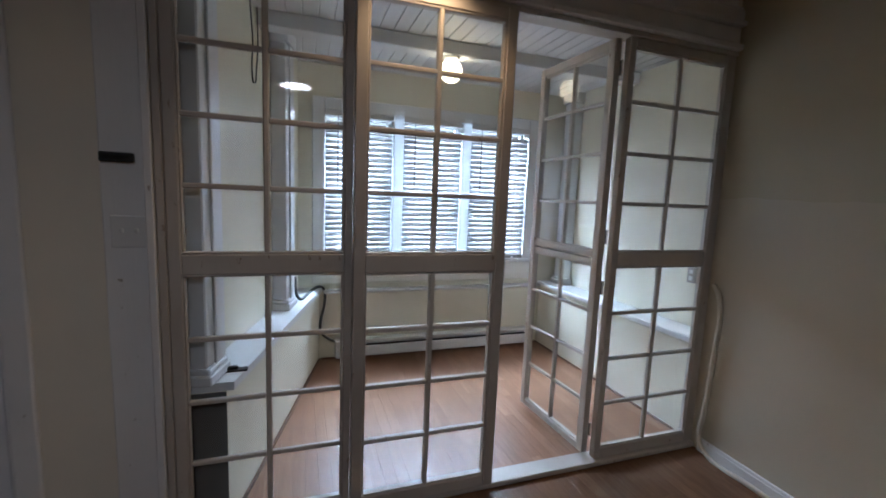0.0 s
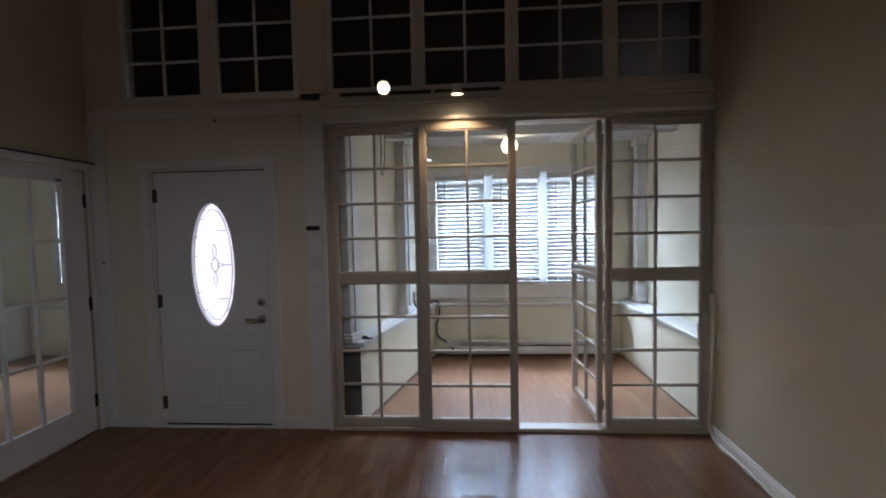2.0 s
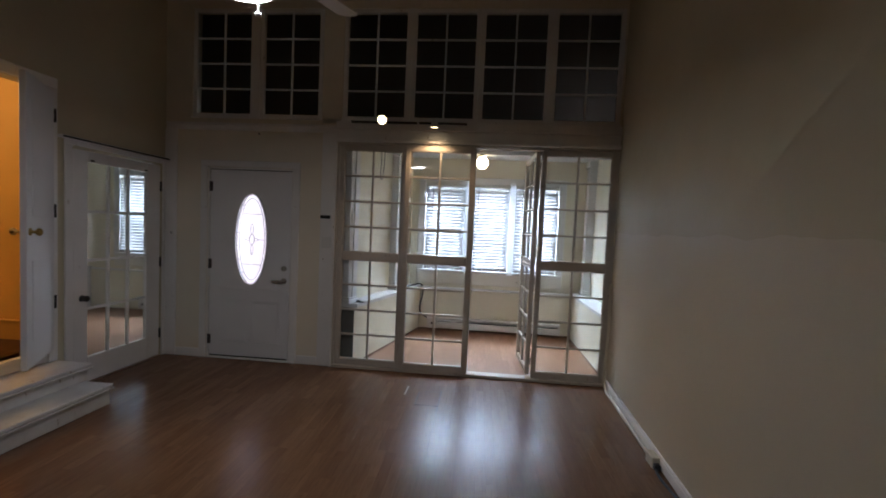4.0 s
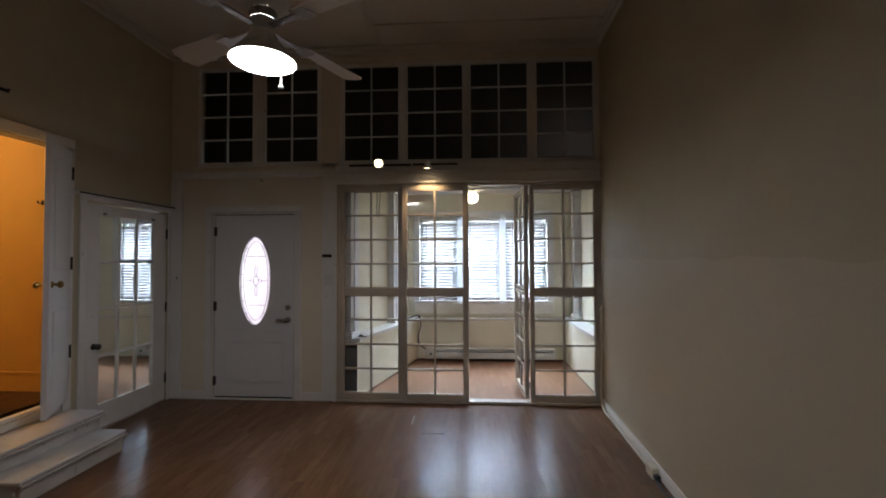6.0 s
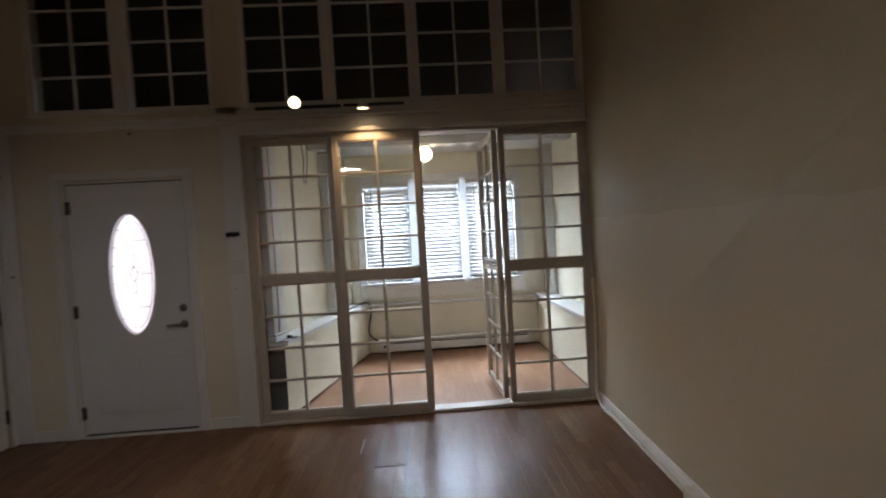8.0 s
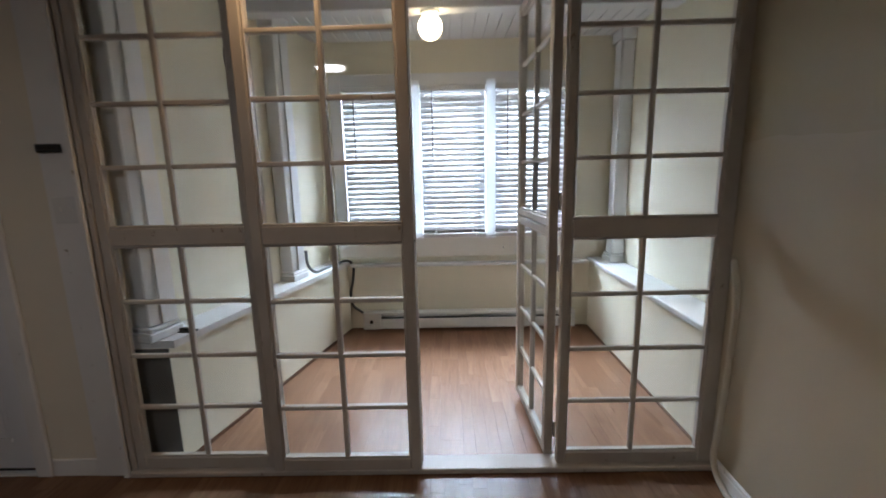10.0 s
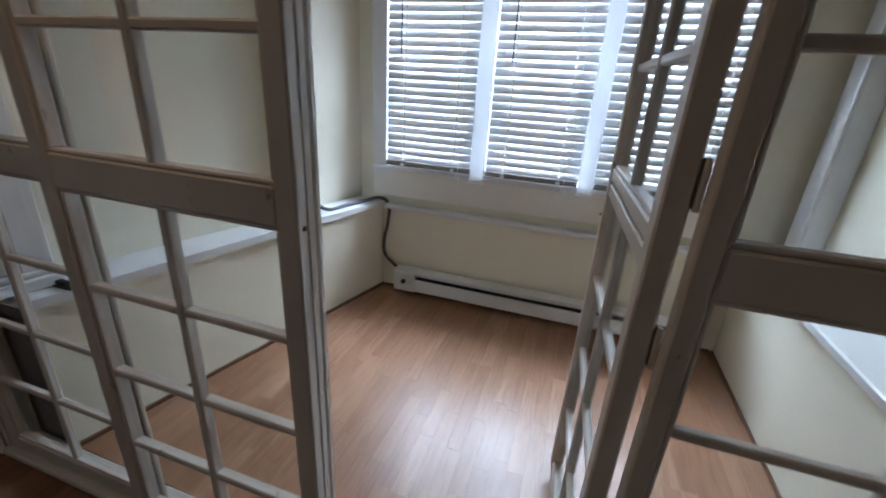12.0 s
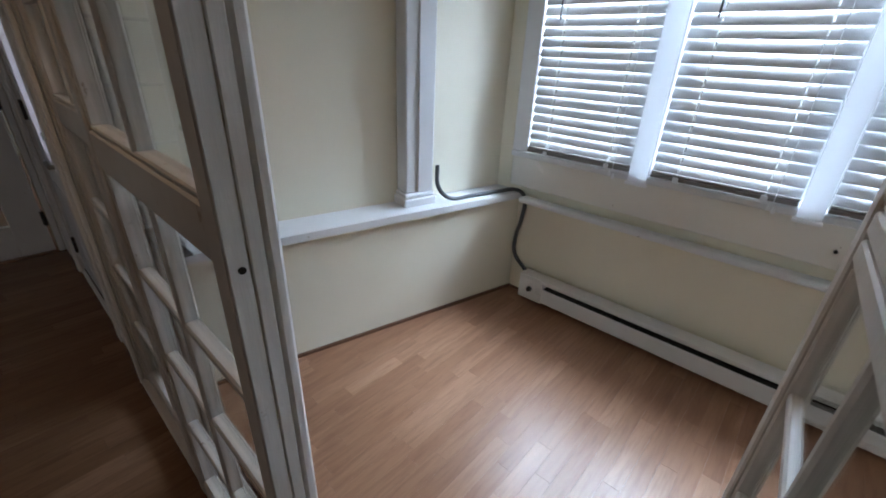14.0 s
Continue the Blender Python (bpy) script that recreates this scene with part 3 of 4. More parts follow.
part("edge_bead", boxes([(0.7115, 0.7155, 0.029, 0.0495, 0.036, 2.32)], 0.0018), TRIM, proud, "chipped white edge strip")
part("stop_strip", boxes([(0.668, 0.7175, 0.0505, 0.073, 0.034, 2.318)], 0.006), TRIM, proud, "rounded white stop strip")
part("stop_strip", boxes([(0.030, 0.0545, 0.052, 0.070, 0.034, 2.318)], 0.005), OLD, proud)
leaf = glazed("glazed_door", "open white glazed door leaf swung into the sunroom", "door", "", pose(-0.701, 0.036, 0, 0, 0, 93.2), 0.645, 0.048, 0.045, 0.042, 0.05, split=True)
part("latch_edge", boxes([(0.6455, 0.648, 0.008, 0.028, 1.13, 1.23)], 0.001), IRON, leaf, "worn dark latch plate")
for z in (0.19, 1.02, 1.30, 2.18):
    h = part("hinge", boxes([(-0.0015, 0.03, -0.0035, -0.0005, z - 0.038, z + 0.038)], 0.001), BRONZE, leaf, "dull bronze hinge flecked with paint")
    bm = bmesh.new()
    drum(bm, pose(-0.006, -0.0055, z), 0.005, 0.005, 0.08, 12)
    part("hinge_pin", bm, OLD, h)

fr = thing("partition_frame", "white frame holding the glazed partition panels", "frame")
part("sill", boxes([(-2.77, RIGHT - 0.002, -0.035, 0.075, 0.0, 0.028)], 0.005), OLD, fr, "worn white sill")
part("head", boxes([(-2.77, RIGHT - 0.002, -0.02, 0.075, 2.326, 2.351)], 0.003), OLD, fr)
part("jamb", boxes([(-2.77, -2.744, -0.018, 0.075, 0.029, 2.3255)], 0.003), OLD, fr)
bm = bmesh.new()
drum(bm, pose(-1.3415, -0.025, 1.145, 0, 90), 0.005, 0.005, 0.003, 10)
part("screw", bm, IRON, fr, "dark screw head")

# ---- high windows ----
def high_window(x0, x1):
    z0, z1 = 2.62, 3.657
    t = thing("high_window", "dark high window with eight panes in white bars", "window", "high windows", pose(x0, 0.0, z0))
    w, h, s = x1 - x0, z1 - z0, 0.042
    part("frame", boxes([(-s, 0, 0.004, 0.05, -s, h + s), (w, w + s, 0.004, 0.05, -s, h + s), (0.0003, w - 0.0003, 0.004, 0.05, -s, 0), (0.0003, w - 0.0003, 0.004, 0.05, h, h + s)], 0.004), TRIM, t)
    part("muntin", boxes([(w / 2 - 0.009, w / 2 + 0.009, 0.014, 0.038, 0.0003, h - 0.0003)], 0.004), TRIM, t)
    for k in (1, 2, 3):
        z = h * k / 4
        part("muntin", boxes([(0.0003, w / 2 - 0.008, 0.015, 0.037, z - 0.008, z + 0.008), (w / 2 + 0.008, w - 0.0003, 0.015, 0.037, z - 0.008, z + 0.008)], 0.003), TRIM, t)
    for k in range(4):
        for a, b in ((0.002, w / 2 - 0.003), (w / 2 + 0.003, w - 0.002)):
            part("pane", boxes([(a, b, 0.024, 0.028, h * k / 4 + 0.003, h * (k + 1) / 4 - 0.003)], 0), DULL_GLASS, t)
    return t


for a, b in ((-4.33, -3.74), (-3.592, -3.003), (-2.70, -2.10), (-1.998, -1.402), (-1.308, -0.703), (-0.600, -0.006)):
    high_window(a, b)
trim_set("high_window_mullions", [(-3.697, -3.635, -0.004, 0.06, 2.576, 3.699), (-2.057, -2.041, -0.004, 0.06, 2.576, 3.699), (-1.359, -1.351, -0.004, 0.06, 2.576, 3.699),
          (-0.660, -0.643, -0.004, 0.06, 2.576, 3.699), (-4.374, -2.956, -0.03, 0.06, 2.5665, 2.5775), (-2.744, 0.037, -0.03, 0.06, 2.5665, 2.5775)], TRIM, "white mullions and sill between the high windows", "trim", "mullion", 0.002)


# ---- front door ----
def ellipse_ring(bm, cx, cz, a0, b0, a1, b1, y0, y1, seg=48):
    def ring(a, b, y):
        return [bm.verts.new((cx + a * math.cos(2 * math.pi * i / seg), y, cz + b * math.sin(2 * math.pi * i / seg))) for i in range(seg)]
    r = [ring(a0, b0, y1), ring(a0, b0, y0), ring(a1, b1, y0), ring(a1, b1, y1)]
    for p, q in ((0, 1), (1, 2), (2, 3), (3, 0)):
        for i in range(seg):
            bm.faces.new((r[p][i], r[p][(i + 1) % seg], r[q][(i + 1) % seg], r[q][i]))
    return bm


def front_door():
    X0, X1, Z0, Z1 = -4.159, -3.268, 0.018, 2.029
    cx, cz, a, b = -3.700, 1.300, 0.178, 0.485
    t = thing("door_front", "white panelled front door with a leaded oval light", "door", "", pose(0, 0, 0))
    t["kind"] = "structure"
    seg = 48
    bm = bmesh.new()
    for y, flip in ((0.012, 0), (0.056, 1)):
        oval = [bm.verts.new((cx + a * math.cos(2 * math.pi * i / seg), y, cz + b * math.sin(2 * math.pi * i / seg))) for i in range(seg)]
        outer = []
        for i in range(seg):
            c, s = math.cos(2 * math.pi * i / seg), math.sin(2 * math.pi * i / seg)
            k = min((X1 - cx if c > 0 else cx - X0) / max(abs(c), 1e-6), (0.56) / max(abs(s), 1e-6))
            outer.append(bm.verts.new((cx + c * k, y, cz + s * k)))
        for i in range(seg):
            bm.faces.new((oval[i], oval[(i + 1) % seg], outer[(i + 1) % seg], outer[i]))
    part("slab", bm, DOOR_WHITE, t)
    part("slab_end", boxes([(X0, X1, 0.012, 0.056, Z0, cz - 0.56 + 0.0), (X0, X1, 0.012, 0.056, cz + 0.56, Z1)], 0), DOOR_WHITE, t)
    part("slab_edge", boxes([(X0 - 0.0005, X0 + 0.05, 0.0125, 0.0555, 0.70, 1.90), (X1 - 0.05, X1 + 0.0005, 0.0125, 0.0555, 0.70, 1.90)], 0), DOOR_WHITE, t)
    bm = bmesh.new()
    ellipse_ring(bm, cx, cz, a + 0.022, b + 0.022, a - 0.004, b - 0.004, 0.002, 0.066)
    part("oval_frame", bm, DOOR_WHITE, t, "raised white oval frame")
    bm = bmesh.new()
    bm.faces.new([bm.verts.new((cx + (a - 0.003) * math.cos(2 * math.pi * i / seg), 0.032, cz + (b - 0.003) * math.sin(2 * math.pi * i / seg))) for i in range(seg)])
    bm.faces.new([bm.verts.new((cx + (a - 0.003) * math.cos(2 * math.pi * i / seg), 0.038, cz + (b - 0.003) * math.sin(2 * math.pi * i / seg))) for i in range(seg)])
    part("oval_glass", bm, FROST, t, "textured bright oval glass").visible_shadow = False
    bm = bmesh.new()
    ellipse_ring(bm, cx, cz, a - 0.036, b - 0.045, a - 0.040, b - 0.049, 0.026, 0.031)
    ellipse_ring(bm, cx, cz, 0.030, 0.055, 0.026, 0.050, 0.026, 0.031)
    for dz in (-0.11, 0.11):
        ellipse_ring(bm, cx, cz + dz, 0.015, 0.055, 0.012, 0.051, 0.026, 0.031)
    for dx in (-0.045, 0.045):
        ellipse_ring(bm, cx + dx, cz, 0.022, 0.016, 0.019, 0.013, 0.026, 0.031)
    for dz in (-0.27, 0.0, 0.27):
        k = math.sqrt(1 - (dz / (b - 0.047)) ** 2) * (a - 0.038)
        g = 0.068 if dz == 0 else 0.014
        box(bm, cx - k, cx - g, 0.026, 0.031, cz + dz - 0.0022, cz + dz + 0.0022, 0)
        box(bm, cx + g, cx + k, 0.026, 0.031, cz + dz - 0.0022, cz + dz + 0.0022, 0)
    for dz in (-0.36, -0.22, -0.07, 0.07, 0.22, 0.36):
        k0 = math.sqrt(max(0.0, 1 - (dz / (b - 0.047)) ** 2)) * (a - 0.038)
        k1 = math.sqrt(1 - (dz / (b - 0.005)) ** 2) * (a - 0.005)
        for sx in (-1, 1):
            box(bm, min(cx + sx * k0, cx + sx * k1), max(cx + sx * k0, cx + sx * k1), 0.026, 0.031, cz + dz - 0.0022, cz + dz + 0.0022, 0)
    part("came", bm, LEAD, t, "leaded came pattern")
    # lower edge of the upper panel, then the raised panels below it
    for x0, x1 in ((-4.05, -3.755), (-3.655, -3.36)):
        part("panel_moulding", boxes([(x0, x1, 0.0035, 0.0123, 0.750, 0.772)], 0.003), DOOR_WHITE, t)
    for x0, x1 in ((-4.03, -3.745), (-3.665, -3.38)):
        part("panel", boxes([(x0, x1, 0.006, 0.0125, 0.20, 0.62)], 0.003), DOOR_WHITE, t)
        part("panel_moulding", boxes([(x0 - 0.022, x1 + 0.022, 0.004, 0.0123, 0.178, 0.196), (x0 - 0.022, x1 + 0.022, 0.004, 0.0123, 0.624, 0.642),
             (x0 - 0.022, x0 - 0.004, 0.0085, 0.0123, 0.1965, 0.6235), (x1 + 0.004, x1 + 0.022, 0.0085, 0.0123, 0.1965, 0.6235)], 0.0015), DOOR_WHITE, t)
    # lever, deadbolt
    lev = part("lever_handle", lathe(bmesh.new(), [(0.030, 0.0), (0.030, 0.006), (0.026, 0.012), (0, 0.012)], pose(-3.325, 0.0118, 0.872, 90)), NICKEL, t, "dull nickel lever handle", True)
    part("lever", boxes([(-3.440, -3.318, -0.042, -0.026, 0.862, 0.884), (-3.336, -3.314, -0.034, 0.004, 0.864, 0.882)], 0.006), NICKEL, lev)
    db = part("deadbolt", lathe(bmesh.new(), [(0.029, 0.0), (0.029, 0.010), (0.022, 0.020), (0, 0.020)], pose(-3.325, 0.0118, 1.006, 90)), NICKEL, t, "dull nickel deadbolt", True)
    part("thumb_turn", boxes([(-3.330, -3.320, -0.022, -0.001, 0.990, 1.022)], 0.003), NICKEL, db)
    for z in (0.20, 1.02, 1.85):
        h = part("hinge", boxes([(X0 - 0.018, X0 + 0.022, 0.0085, 0.0115, z - 0.05, z + 0.05)], 0.001), BRONZE, t, "dull bronze door hinge")
        bm = bmesh.new()
        drum(bm, pose(X0 - 0.004, 0.003, z), 0.007, 0.007, 0.105, 12)
        part("hinge_pin", bm, BRONZE, h)
    # Dark strips fill the gap round the slab to draw its shadow line.
    for x0, x1, z0, z1 in ((-4.1675, X0 - 0.001, Z0, 2.0375), (X1 + 0.001, -3.2595, Z0, 2.0375), (X0, X1, Z1 + 0.001, 2.0375)):
        part("gap_shadow", boxes([(x0, x1, 0.024, 0.050, z0, z1)], 0), RUBBER, t, "dark strip for the shadow round the door")
    # Thin dark bar stands for the shaded gap under the door.
    part("foot_gap_shade", boxes([(X0 + 0.01, X1 - 0.01, 0.006, 0.0115, 0.019, 0.030)], 0.001), IRON, t, "dark bar for the shaded gap below the door")
    return t


front_door()
structure("door_frame", boxes([(-4.181, -4.168, 0.0, 0.139, 0.0, 2.054), (-3.259, -3.246, 0.0, 0.139, 0.0, 2.054), (-4.1675, -3.2595, 0.0, 0.139, 2.038, 2.054), (-4.1675, -3.2595, -0.01, 0.139, -0.003, 0.014)], 0.001), TRIM, "white frame and threshold of the front door", "door frame")


# ---- glazed side door in the left wall ----
def side_door():
    t = thing("glazed_side_door", "closed white glazed side door with twelve panes", "door", "", pose(LEFT - 0.04, -1.02, 0, 0, 0, 90))
    w, d, z0, z1 = 0.95, 0.04, 0.012, 2.035
    gl, gr, gb, gt = 0.130, w - 0.175, 0.235, 1.945
    part("stile", boxes([(0, gl, -d, 0, z0, z1)], 0.004), TRIM, t)
    part("stile", boxes([(gr, w, -d, 0, z0, z1)], 0.004), TRIM, t)
    part("bottom_rail", boxes([(gl, gr, 0.002 - d, -0.002, z0, gb)], 0.003), TRIM, t)
    part("top_rail", boxes([(gl, gr, 0.002 - d, -0.002, gt, z1)], 0.003), TRIM, t)
    cw, ch = (gr - gl) / 3, (gt - gb) / 4
    for i in (1, 2):
        x = gl + cw * i
        part("muntin", boxes([(x - 0.013, x + 0.013, 0.006 - d, -0.006, gb, gt)], 0.005), TRIM, t)
    for k in (1, 2, 3):
        z = gb + ch * k
        part("muntin", boxes([(gl, gr, 0.008 - d, -0.008, z - 0.012, z + 0.012)], 0.005), TRIM, t)
    for i in range(3):
        for k in range(4):
            part("pane", boxes([(gl + cw * i + 0.002, gl + cw * (i + 1) - 0.002, -d / 2 - 0.0015, -d / 2 + 0.0015, gb + ch * k + 0.002, gb + ch * (k + 1) - 0.002)], 0), GLASS, t).visible_shadow = False
    part("knob", lathe(bmesh.new(), [(0, 0.062), (0.018, 0.060), (0.027, 0.048), (0.024, 0.034), (0.010, 0.026), (0.010, 0.008), (0.026, 0.006), (0.028, 0.0)], pose(0.075, -d, 0.765, 90), 20), IRON, t, "dark round door knob", True)
    for z in (0.25, 1.02, 1.82):
        h = part("hinge", boxes([(w - 0.012, w + 0.014, -d - 0.003, -d - 0.0003, z - 0.05, z + 0.05)], 0.001), IRON, t, "dark iron hinge")
        bm = bmesh.new()
        drum(bm, pose(w + 0.002, -d - 0.006, z), 0.007, 0.007, 0.105, 12)
        part("hinge_pin", bm, IRON, h)
    for x in (gl + 0.04, gr - 0.02):
        part("clip", boxes([(x - 0.02, x + 0.02, -d - 0.006, -d - 0.0003, gt + 0.006, gt + 0.022)], 0.002), IRON, t, "small dark curtain clip")
    return t


side_door()
trim_set("side_door_casing", [(LEFT + 0.001, LEFT + 0.02, -1.105, -1.037, 0, 2.06), (LEFT + 0.001, LEFT + 0.02, -0.053, -0.018, 0, 2.06), (LEFT + 0.001, LEFT + 0.022, -1.105, -0.018, 2.0605, 2.10), (LEFT + 0.001, LEFT + 0.055, -1.16, -0.018, 2.1005, 2.125)], TRIM, "white casing with a thin shelf above the glazed door", "trim", "casing_board", 0.004)
structure("curtain_pole", boxes([(LEFT + 0.056, LEFT + 0.066, -1.16, -0.02, 2.105, 2.118)], 0.003), IRON, "thin dark rod above the glazed door", "rod")

# ---- doorway to the raised room ----
trim_set("doorway_casing", [(LEFT + 0.001, LEFT + 0.02, -1.238, -1.165, 0.30, 2.465), (LEFT + 0.001, LEFT + 0.02, -2.30, -2.222, 0.0, 2.465), (LEFT + 0.001, LEFT + 0.022, -2.30, -1.165, 2.4655, 2.55),
          (LEFT - 0.02, LEFT + 0.03, -2.22, -1.241, RAISED - 0.028, RAISED + 0.004), (LEFT + 0.001, LEFT + 0.012, -2.22, -1.241, 0.305, RAISED - 0.0285)], TRIM, "white casing and threshold of the raised doorway", "trim", "casing_board", 0.004)


def raised_door():
    ang = math.degrees(radians(-56))
    t = thing("raised_room_door", "narrow white door standing ajar above the steps", "door", "", pose(LEFT + 0.03, -1.252, RAISED + 0.01, 0, 0, ang))
    w, d, h = 0.55, 0.036, 2.02
    part("slab", boxes([(0.0, w, 0.0, d, 0.0, h)], 0.003), DOOR_WHITE, t)
    for z0, z1 in ((0.18, 0.75), (1.05, 1.85)):
        part("panel", boxes([(0.09, w - 0.09, d + 0.0005, d + 0.006, z0, z1)], 0.003), DOOR_WHITE, t)
    for s in (1, -1):
        part("knob", lathe(bmesh.new(), [(0, 0.066), (0.016, 0.064), (0.026, 0.052), (0.024, 0.038), (0.010, 0.028), (0.010, 0.010), (0.024, 0.007), (0.026, 0.0)],
             pose(w - 0.055, d if s > 0 else 0.0, 0.95, -90 if s > 0 else 90), 20), BRASS, t, "worn brass door knob", True)
    for z in (0.38, 1.10, 1.84):
        hg = part("hinge", boxes([(-0.02, 0.004, d + 0.0003, d + 0.004, z - 0.05, z + 0.05)], 0.001), IRON, t, "dark iron hinge")
        bm = bmesh.new()
        drum(bm, pose(-0.006, d + 0.006, z), 0.008, 0.008, 0.105, 12)
        part("hinge_pin", bm, IRON, hg)
    return t


raised_door()


def steps():
    t = thing("wooden_steps", "scuffed white painted two-tread wooden steps", "steps", "", pose(LEFT + 0.002, 0, 0))
    y0, y1 = -2.01, -1.215
    part("tread", boxes([(0.25, 0.545, y0 - 0.01, y1 + 0.01, 0.132, 0.160)], 0.006), STEP, t)
    part("riser", boxes([(0.50, 0.53, y0 + 0.01, y1 - 0.008, 0.0, 0.1315)], 0.003), STEP, t)
    part("tread", boxes([(0.0, 0.325, y0 - 0.01, y1 + 0.04, 0.272, 0.300)], 0.006), STEP, t)
    part("riser", boxes([(0.27, 0.30, y0 + 0.01, y1 + 0.025, 0.1605, 0.2715)], 0.003), STEP, t)
    for yy in (y0, y1 - 0.012):
        part("side_board", boxes([(0.30, 0.499, yy, yy + 0.02, 0.0, 0.1315)], 0.003), STEP, t)
        part("side_board", boxes([(0.0, 0.269, yy, yy + 0.03, 0.0, 0.2715)], 0.003), STEP, t)
    part("nosing_strip", boxes([(0.545, 0.557, y0 - 0.005, y1 + 0.005, 0.118, 0.134)], 0.003), STEP, t)
    part("nosing_strip", boxes([(0.325, 0.337, y0 - 0.005, y1 + 0.035, 0.258, 0.274)], 0.003), STEP, t)
    return t


steps()

# ---- windows with blinds ----
def window_unit(name, cx0, cx1, z0, z1, posts, y, label):
    t = thing(name, label, "window", "", pose(0, y, 0))
    t["kind"] = "structure"
    f = 0.10
    part("casing", boxes([(cx0 - f, cx0 - 0.001, -0.045, -0.001, z0 - 0.001, z1 + f), (cx1 + 0.001, cx1 + f, -0.045, -0.001, z0 - 0.001, z1 + f), (cx0 - 0.0005, cx1 + 0.0005, -0.045, -0.001, z1 + 0.001, z1 + f)], 0.005), LEDGE_WHITE, t)
    part("sill", boxes([(cx0 - f, cx1 + f, -0.055, 0.06, z0 - 0.035, z0 - 0.0015)], 0.006), LEDGE_WHITE, t)
    part("apron", boxes([(cx0 - f, cx1 + f, -0.032, -0.001, z0 - 0.21, z0 - 0.0355)], 0.005), APRON, t)
    cells, a = [], cx0
    for p0, p1 in posts:
        st = part("gap_strip", boxes([(p0, p1, -0.080, -0.074, z0 - 0.03, z1 + 0.035)], 0.002), VINYL, t, "translucent white strip over the gap between blinds")
        part("strip_foot", boxes([(p0 - 0.008, p1 + 0.008, -0.088, -0.068, z0 - 0.045, z0 - 0.0305)], 0.003), VINYL, st)
        part("mullion", boxes([(p0 + 0.001, p1 - 0.001, -0.044, 0.11, z0 - 0.001, z1 - 0.0005)], 0.004), LEDGE_WHITE, t)
        cells.append((a, p0))
        a = p1
    cells.append((a, cx1))
    for a, b in cells:
        fr = part("sash", boxes([(a + 0.001, a + 0.04, 0.06, 0.10, z0, z1), (b - 0.04, b - 0.001, 0.06, 0.10, z0, z1), (a + 0.0405, b - 0.0405, 0.06, 0.10, z0, z0 + 0.05), (a + 0.0405, b - 0.0405, 0.06, 0.10, z1 - 0.05, z1), (a + 0.0405, b - 0.0405, 0.058, 0.10, (z0 + z1) / 2 - 0.02, (z0 + z1) / 2 + 0.02)], 0.003), LEDGE_WHITE, t)
        for lo, hi in ((z0 + 0.05, (z0 + z1) / 2 - 0.02), ((z0 + z1) / 2 + 0.02, z1 - 0.05)):
            part("pane", boxes([(a + 0.04, b - 0.04, 0.078, 0.082, lo, hi)], 0), GLASS, fr).visible_shadow = False
    return cells


def slat_mesh(w, depth=0.050):
    """A shallow curved slat, along x, its hollow downwards, with two cord slots."""
    bm = bmesh.new()
    n, q = 5, 0.0035
    xs = [-w / 2, -w * 0.3 - q, -w * 0.3 + q, w * 0.3 - q, w * 0.3 + q, w / 2]

    def sheet(drop):
        return [[bm.verts.new((x, (i / (n - 1) - 0.5) * depth, 0.0045 * (1 - 4 * (i / (n - 1) - 0.5) ** 2) - drop)) for x in xs] for i in range(n)]

    top, low = sheet(0.0), sheet(0.0028)
    for r in (top, low):
        for i in range(n - 1):
            for k in range(5):
                if k in (1, 3) and i in (1, 2):
                    continue
                bm.faces.new((r[i][k], r[i][k + 1], r[i + 1][k + 1], r[i + 1][k]))
    for i in (0, n - 1):
        for k in range(5):
            bm.faces.new((top[i][k], top[i][k + 1], low[i][k + 1], low[i][k]))
    for k in (0, 5):
        for i in range(n - 1):
            bm.faces.new((top[i][k], top[i + 1][k], low[i + 1][k], low[i][k]))
    return finish("slat", bm, SLAT, True)


